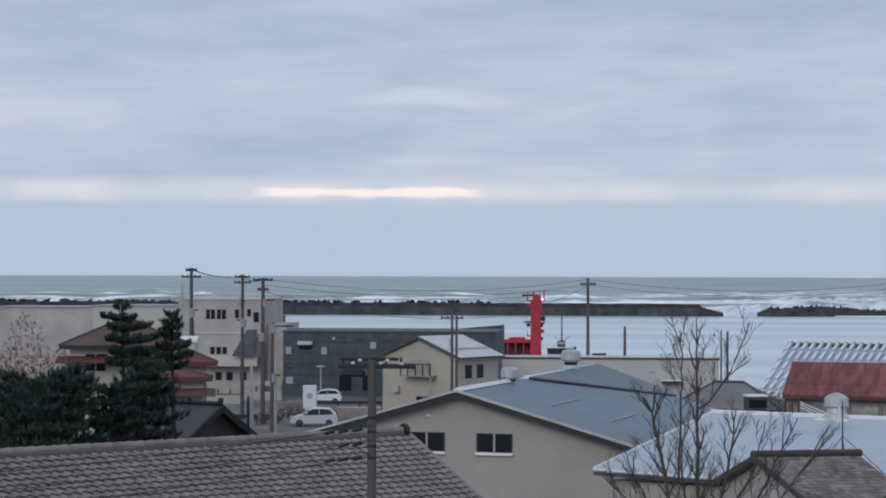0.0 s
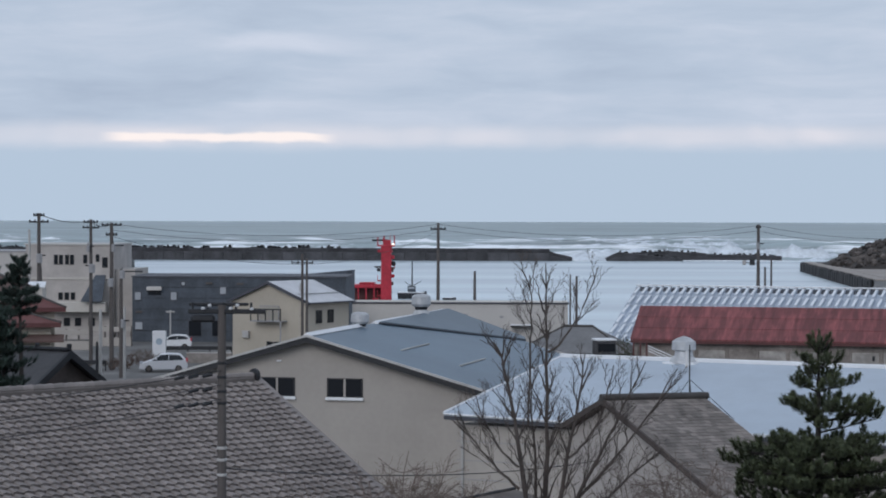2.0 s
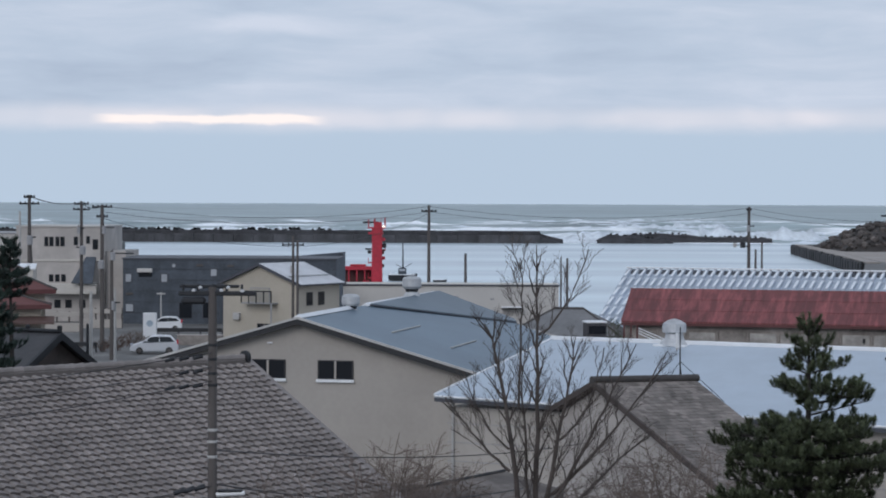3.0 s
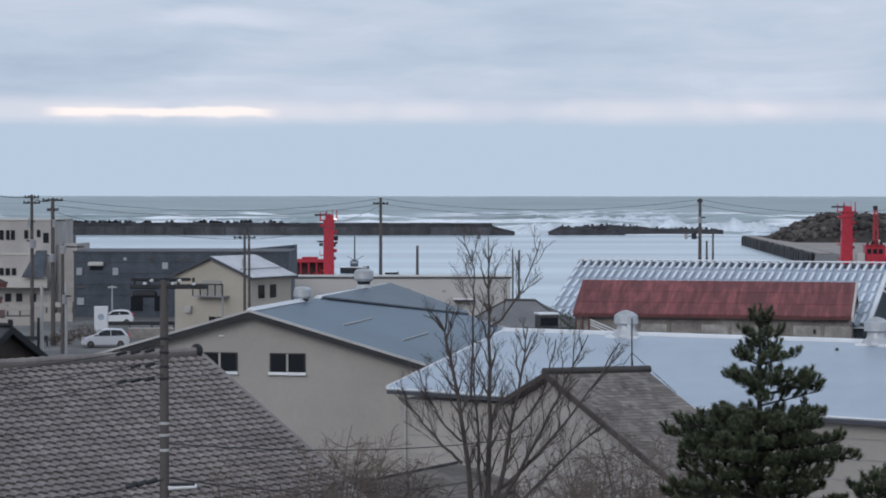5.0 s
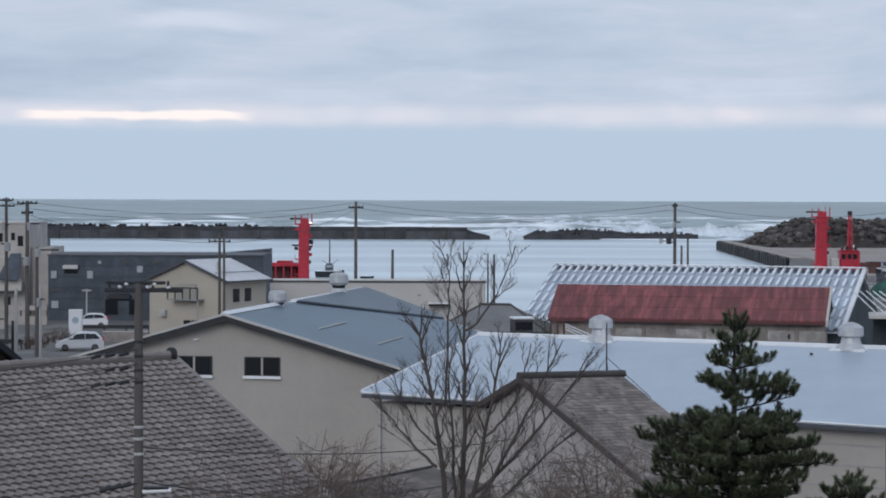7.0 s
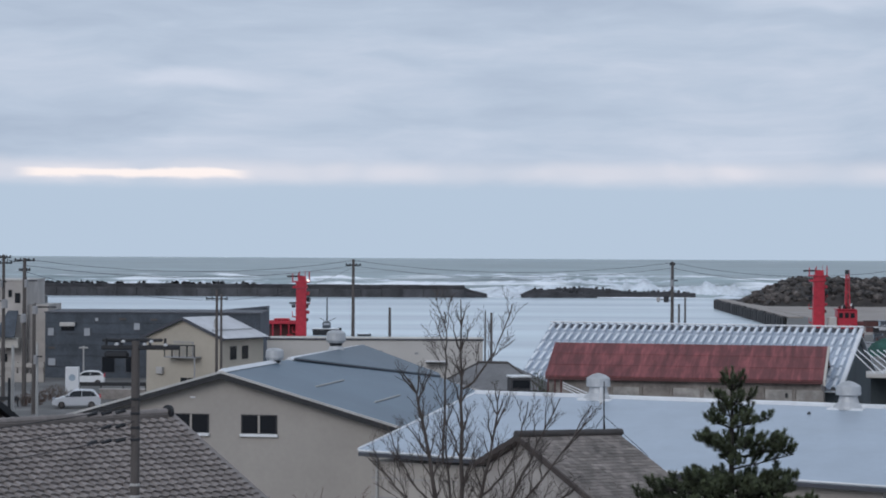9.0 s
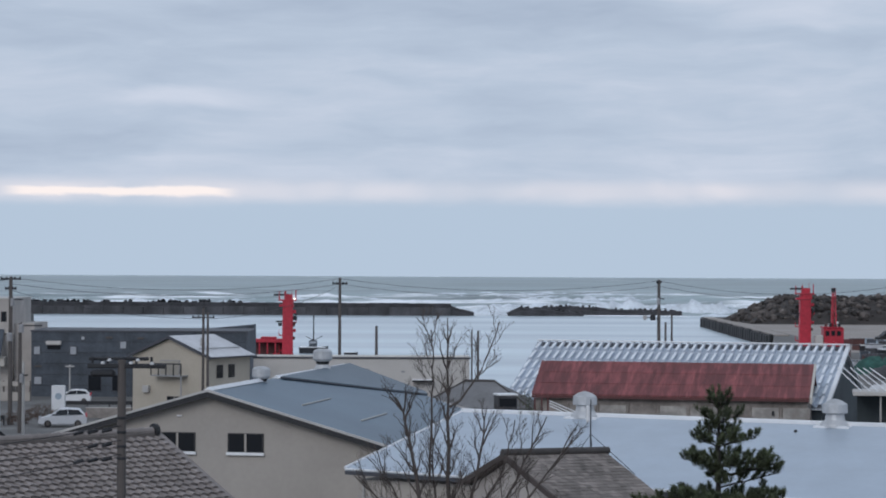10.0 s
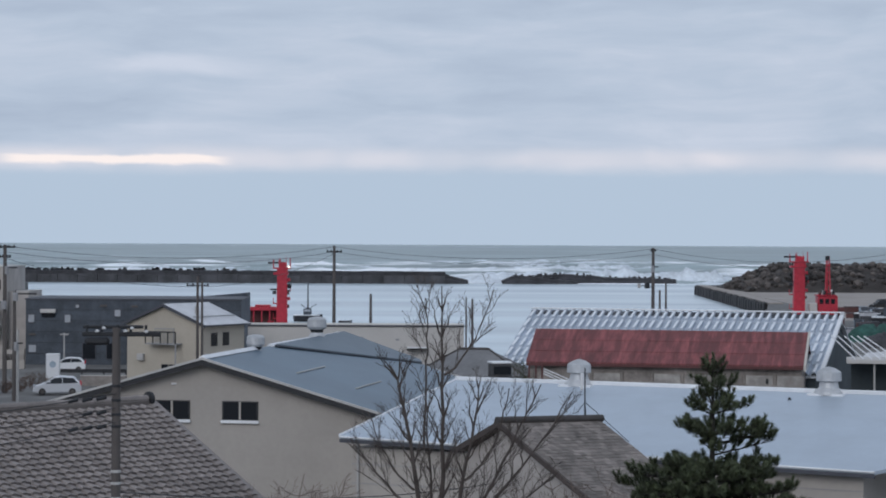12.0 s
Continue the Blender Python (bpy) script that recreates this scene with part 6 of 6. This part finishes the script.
def build_shrub(x, y, foot, h, spread, seed, n=9):
    """A thicket of stems that arch outwards, with crossing side twigs."""
    root = thing("bare_shrub", pose(x, y, foot), "leafless tangled grey-brown shrub", "shrub", group="bare shrubs")
    rng = random.Random(seed)
    bm = bmesh.new()
    for k in range(n):
        a = rng.uniform(0, 6.28)
        out = rng.uniform(0.45, 1.0)
        top = h * (1.0 - 0.28 * out * out) * rng.uniform(0.86, 1.0)
        c, d = spread * math.cos(a) * out, spread * 0.6 * math.sin(a) * out
        pts = arc(bm, (c * 0.12, d * 0.12, -0.1), (c * 0.38, d * 0.38, top * 0.62), (c, d, top), 0.035, 0.008, rng, 10, 5)
        for q in range(15):
            f = 0.5 + 0.5 * (q + rng.random()) / 15
            i = min(int(f * 10), 9)
            p = pts[i]
            way = Vector((rng.uniform(-1, 1), rng.uniform(-0.8, 0.8), rng.uniform(-0.1, 0.75))).normalized()
            sub = limb(bm, p, p + way * rng.uniform(0.4, 1.0), 0.009, 0.004, rng, 4, 0.08, 4)
            sprout(bm, sub, 0.006, rng, 1, 0.4, 0.3)
    part("twig_tangle", bm, M_TWIG, root, kind="stuff")


def tufts(bm_data, centre, way, size, rng, blades=26):
    """A brush of needles on the end of a shoot."""
    verts, faces = bm_data
    way = Vector(way).normalized()
    side = way.cross(Vector((0.3, 0.2, 0.9))).normalized()
    over = way.cross(side)
    for k in range(blades):
        f = k / blades
        a = k * 2.4 + rng.uniform(-0.4, 0.4)
        base = Vector(centre) + way * size * (0.9 * f - 0.2)
        out = (way * (0.75 + 0.3 * rng.random()) + (side * math.cos(a) + over * math.sin(a)) * 0.62).normalized()
        flat = out.cross(way).normalized() * size * 0.06
        tip = base + out * size * rng.uniform(0.6, 0.95)
        n = len(verts)
        verts += [tuple(base - flat), tuple(base + flat), tuple(tip + flat * 0.35), tuple(tip - flat * 0.35)]
        faces.append((n, n + 1, n + 2, n + 3))


def crown_part(name, bm_data, material, root, label=""):
    data = bpy.data.meshes.new(name)
    data.from_pydata(bm_data[0], [], bm_data[1])
    data.materials.append(material)
    ob = new(name, data)
    ob.parent = root
    return tagged(ob, label, kind="stuff")


def build_pine(x, y, foot, top, tiers, seed, label, size=0.3, density=1.0, mat=None):
    """tiers: (height, half width at that height)."""
    root = thing("pine_tree", pose(x, y, foot), label, "tree", group="pine trees")
    rng = random.Random(seed)
    h = top - foot
    bm = bmesh.new()
    tube([(0, 0, -0.2), (0.05, 0, h * 0.4), (-0.03, 0, h * 0.75), (0, 0, h - 0.1)], [0.03 * h * 0.6, 0.013 * h, 0.008 * h, 0.015], 8, bm)
    part("trunk", bm, M_BARK, root)
    wood = bmesh.new()
    data = ([], [])
    for z, half in tiers:
        z -= foot
        n = max(4, int((6 + 4.5 * half) * density))
        for k in range(n):
            a = 2 * math.pi * (k + rng.uniform(-0.35, 0.35)) / n
            reach = half * rng.uniform(0.7, 1.08)
            dz = rng.uniform(0.0, 0.22) + 0.12 * reach
            tip = Vector((reach * math.cos(a), reach * math.sin(a), z + dz))
            start = Vector((0, 0, z - 0.1))
            pts = limb(wood, start, tip, 0.014 + 0.008 * half, 0.008, rng, 3, 0.04, 5)
            m = max(3, int(reach / size * 2.6 * density))
            for q in range(m):
                f = 0.22 + 0.78 * (q + 1) / m
                p = start.lerp(tip, f) + Vector((rng.uniform(-1, 1), rng.uniform(-1, 1), rng.uniform(-0.5, 0.7))) * size * (0.5 + 0.7 * half * 0.35)
                way = ((tip - start).normalized() * 0.5 + Vector((rng.uniform(-0.5, 0.5), rng.uniform(-0.5, 0.5), 0.75)))
                tufts(data, p, way, size * rng.uniform(0.75, 1.15), rng)
    for k in range(6):
        tufts(data, (rng.uniform(-0.07, 0.07), rng.uniform(-0.07, 0.07), h - 0.1 - 0.1 * k), (rng.uniform(-0.3, 0.3), rng.uniform(-0.3, 0.3), 1), size, rng)
    part("branch_work", wood, M_PINE_BARK, root)
    crown_part("crown", data, mat or M_NEEDLE, root, "dark green needle tufts")
    return root


def brush(data, base, way, length, needle, rng, blades=30):
    """A shoot thickly set with short needles all round."""
    verts, faces = data
    way = Vector(way).normalized()
    side = way.cross(Vector((0.3, 0.2, 0.9))).normalized()
    over = way.cross(side)
    for k in range(blades):
        f = (k + rng.random()) / blades
        a = k * 2.4 + rng.uniform(-0.5, 0.5)
        root = Vector(base) + way * length * f
        lean = 0.3 + 0.75 * f
        out = (way * lean + (side * math.cos(a) + over * math.sin(a)) * (1.1 - 0.4 * f)).normalized()
        flat = out.cross(way).normalized() * 0.012
        tip = root + out * needle * rng.uniform(0.7, 1.1)
        n = len(verts)
        verts += [tuple(root - flat), tuple(root + flat), tuple(tip + flat * 0.5), tuple(tip - flat * 0.5)]
        faces.append((n, n + 1, n + 2, n + 3))


def build_whorled_pine(x, y, top, whorls, seed, label, lean=0.0, dense=14, size=1.0, mat=None):
    """whorls: (height, reach towards -x, reach towards +x, boughs); shoots turn up at the ends of the boughs."""
    root = thing("pine_tree", pose(x, y, 0), label, "tree", group="pine trees")
    rng = random.Random(seed)
    trunk = bmesh.new()
    tube([(lean, 0, -0.2), (lean * 0.5, 0, top * 0.5), (0, 0, top * 0.85), (0, 0, top - 0.12)], [0.2, 0.12, 0.05, 0.02], 10, trunk)
    part("trunk", trunk, M_PINE_BARK, root)
    wood = bmesh.new()
    data = ([], [])
    for z, left, right, boughs in whorls:
        turn = rng.uniform(0, 1)
        for k in range(boughs):
            a = 2 * math.pi * (k + turn + rng.uniform(-0.2, 0.2)) / boughs
            c = math.cos(a)
            full = (right if c > 0 else left) * abs(c) + 0.5 * (left + right) * (1 - abs(c))
            reach = full * rng.uniform(0.78, 1.03)
            start = Vector((0, 0, z - 0.18 - 0.05 * reach))
            tip = Vector((reach * c, reach * math.sin(a), z + rng.uniform(-0.08, 0.14)))
            limb(wood, start, tip, 0.012 + 0.011 * reach, 0.007, rng, 4, 0.03, 5)
            count = max(4, int(reach * dense))
            for q in range(count):
                f = 1 - 0.72 * (q / count) ** 1.2
                spread = 0.10 + 0.26 * min(reach, 1.6) * (1.05 - f)
                away = Vector((-math.sin(a), c, 0)) * rng.uniform(-1, 1) * spread
                p = start.lerp(tip, f) + away + Vector((0, 0, rng.uniform(-0.08, 0.1)))
                way = Vector((c, math.sin(a), 0)) * rng.uniform(0.1, 0.6) + away * 0.8 + Vector((0, 0, rng.uniform(0.7, 1.0)))
                long = rng.uniform(0.09, 0.2) * size
                tube([start.lerp(tip, max(0.05, f - 0.12)), p], [0.008, 0.005], 4, wood)
                brush(data, p, way, long, 0.12 * size, rng, 38)
    for k in range(7):
        brush(data, (rng.uniform(-0.05, 0.05), rng.uniform(-0.05, 0.05), top - 0.2 - 0.09 * k), (rng.uniform(-0.35, 0.35), rng.uniform(-0.35, 0.35), 1), 0.2, 0.09, rng)
    part("branch_work", wood, M_PINE_BARK, root)
    crown_part("crown", data, mat or M_NEEDLE, root, "dark green needle shoots turned upwards")
    return root


build_bare_tree()
for x, y, h, spread, k in ((-4.5, 51, 8.7, 1.2, 1), (-3.7, 51, 9.1, 1.3, 14), (-2.8, 51, 9.4, 1.3, 15), (-2.0, 51, 9.1, 1.1, 16), (-4.0, 66, 7.1, 2.0, 2), (-2.8, 67, 7.2, 2.1, 3), (-1.4, 67, 6.8, 2.0, 4), (-3.2, 63, 6.6, 2.0, 8), (-1.9, 63.5, 6.3, 1.8, 12), (2.7, 66, 7.0, 1.9, 5), (3.7, 66, 7.5, 2.0, 6), (4.9, 67, 7.8, 1.9, 9), (5.9, 66, 7.8, 1.8, 10), (1.7, 62.5, 6.2, 1.8, 7), (4.2, 63, 7.0, 1.8, 11), (5.4, 62, 7.2, 1.6, 13)):
    build_shrub(x, y, 0, h, spread, k, 12 if x > 1 else 17)
build_whorled_pine(7.2, 56.0, 10.93, (
    (10.5, 0.25, 0.28, 5), (10.2, 0.48, 0.58, 5), (9.9, 0.35, 0.5, 4), (9.68, 0.72, 1.1, 6), (9.22, 0.9, 1.4, 7), (9.02, 0.5, 1.85, 5), (8.74, 0.3, 1.45, 4),
    (8.28, 1.2, 1.5, 11), (8.05, 2.15, 1.75, 11), (7.72, 2.3, 2.0, 11), (7.38, 2.35, 2.35, 11), (7.0, 2.45, 1.9, 9), (6.6, 2.6, 1.8, 8), (6.2, 2.7, 2.0, 9), (5.8, 2.9, 2.4, 9)), 5, "tall dark green pine with upturned shoots")
build_whorled_pine(9.75, 54.5, 7.15, ((6.95, 0.35, 0.25, 5), (6.7, 0.7, 0.45, 6), (6.4, 0.9, 0.7, 6), (6.0, 1.0, 0.9, 6)), 9, "small open green pine beside the tall one")
# layered garden pines behind the tiled roof
LABEL = "spreading dark garden pine with layered boughs"
build_whorled_pine(-28.84, 125, 11.8, ((11.5, 0.45, 0.4, 7), (10.95, 1.35, 0.9, 10), (10.4, 0.9, 1.9, 11), (9.8, 0.7, 2.4, 12), (9.15, 0.5, 3.0, 11), (8.6, 0.8, 2.0, 9)), 12, LABEL, 0.3, 13, 1.3, M_NEEDLE_DARK)
build_whorled_pine(-25.5, 122, 11.4, ((11.1, 0.35, 0.3, 7), (10.75, 0.5, 0.5, 8), (10.4, 0.6, 0.55, 8), (10.0, 0.7, 0.5, 8), (9.5, 0.8, 1.0, 8), (9.0, 1.0, 1.2, 9), (8.5, 0.8, 0.9, 8)), 13, LABEL, 0.2, 12, 1.5, M_NEEDLE_DARK)
for k, (x, y, top, w) in enumerate(((-28.91, 112.0, 8.59, 1.5), (-28.43, 113.5, 8.84, 1.5), (-27.08, 115.0, 7.77, 1.3), (-25.96, 116.5, 8.88, 1.35), (-25.45, 118.0, 8.71, 1.2), (-31.98, 119.5, 7.82, 1.7), (-33.68, 121.0, 8.04, 1.9), (-28.12, 122.5, 7.82, 1.2))):
    build_pine(x, y, 0, top, [(top - 0.4, w * 0.4), (top - 0.9, w * 0.7), (top - 1.5, w * 0.9), (top - 2.2, w), (top - 3.0, w * 1.05), (top - 3.9, w)], 30 + k, "dense dark green garden conifer", 0.34, 0.9, M_NEEDLE_DARK)


def build_hedge(x, y, w, h, mat, label, seed):
    root = thing("hedge_bush", pose(x, y, 0), label, "bush", group="roadside bushes")
    rng = random.Random(seed)
    bm = bmesh.new()
    for k in range(9):
        tip = (rng.uniform(-w, w) * 0.8, rng.uniform(-0.4, 0.4), h * rng.uniform(0.5, 0.9))
        limb(bm, (rng.uniform(-w, w) * 0.3, 0, -0.05), tip, 0.04, 0.01, rng, 3, 0.05, 4)
    part("stems", bm, M_TWIG, root)
    data = ([], [])
    for k in range(int(60 * w * (1 + h))):
        a, r = rng.uniform(0, 6.28), rng.random() ** 0.5
        p = (w * r * math.cos(a), 0.6 * r * math.sin(a), h * (0.15 + 0.75 * rng.random() * (1 - 0.5 * r * r)))
        tufts(data, p, (rng.uniform(-1, 1), rng.uniform(-1, 1), 0.8), 0.2, rng, 7)
    crown_part("foliage", data, mat, root)


build_hedge(-33.112, 212, 1.4, 1.7, M_DRY, "dry brown roadside bush", 1)
build_hedge(-34.122, 208, 1.3, 1.4, M_DRY, "dry brown roadside bush", 2)
build_hedge(-35.02, 206, 1.0, 1.1, M_DRY, "dry brown roadside bush", 3)
build_hedge(9.053, 194, 1.0, 4.4, M_NEEDLE, "dark evergreen bush by the sheds", 4)
build_hedge(-40.929, 150, 2.2, 12.0, M_REDLEAF, "tall loose tree with dull red leaves", 5)
build_hedge(-39.467, 140, 2.2, 9.5, M_REDLEAF, "tall loose bush with dull red leaves", 8)
build_hedge(-31.829, 120, 1.8, 7.4, M_DRY, "tall dry brown garden bush", 9)
build_hedge(-39.23, 152, 1.7, 9.8, M_DRY, "tall reddish brown bush", 6)


# ---- tiles of the near roof, each laid on its slope ----
def lay_tiles():
    roof, ridge, pitch, reach, length = TILED
    lean = math.atan(pitch)
    w, d = 0.29, 0.238
    verts, faces = tile_shape(w, d)
    data = bpy.data.meshes.new("roof_tile")
    data.from_pydata(verts, [], faces)
    data.materials.append(M_TILE)
    rng = random.Random(8)
    rest = ([], [])
    slope = reach / math.cos(lean)
    made = 0
    for r in range(int(slope / d)):
        for c in range(int((length - 0.2) / w)):
            x = -0.04 - c * w + rng.uniform(-0.006, 0.006)
            s = 0.1 + r * d
            m = pose(x, -s * math.cos(lean), ridge + 0.03 - s * math.sin(lean), 0, 0, 0) @ Matrix.Rotation(lean + rng.uniform(-0.012, 0.012), 4, "X")
            if c < 20 and 0 <= r < 15:
                ob = new("roof_tile", data)
                ob.parent = roof
                ob.matrix_basis = m
                made += 1
            else:
                n = len(rest[0])
                rest[0].extend(tuple(m @ Vector(v)) for v in verts)
                rest[1].extend(tuple(n + i for i in f) for f in faces)
    more = bpy.data.meshes.new("roof_tiling")
    more.from_pydata(rest[0], [], rest[1])
    more.materials.append(M_TILE)
    ob = new("roof_tiling", more)
    ob.parent = roof
    tagged(ob, "rows of brown roof tiles", kind="stuff")


lay_tiles()
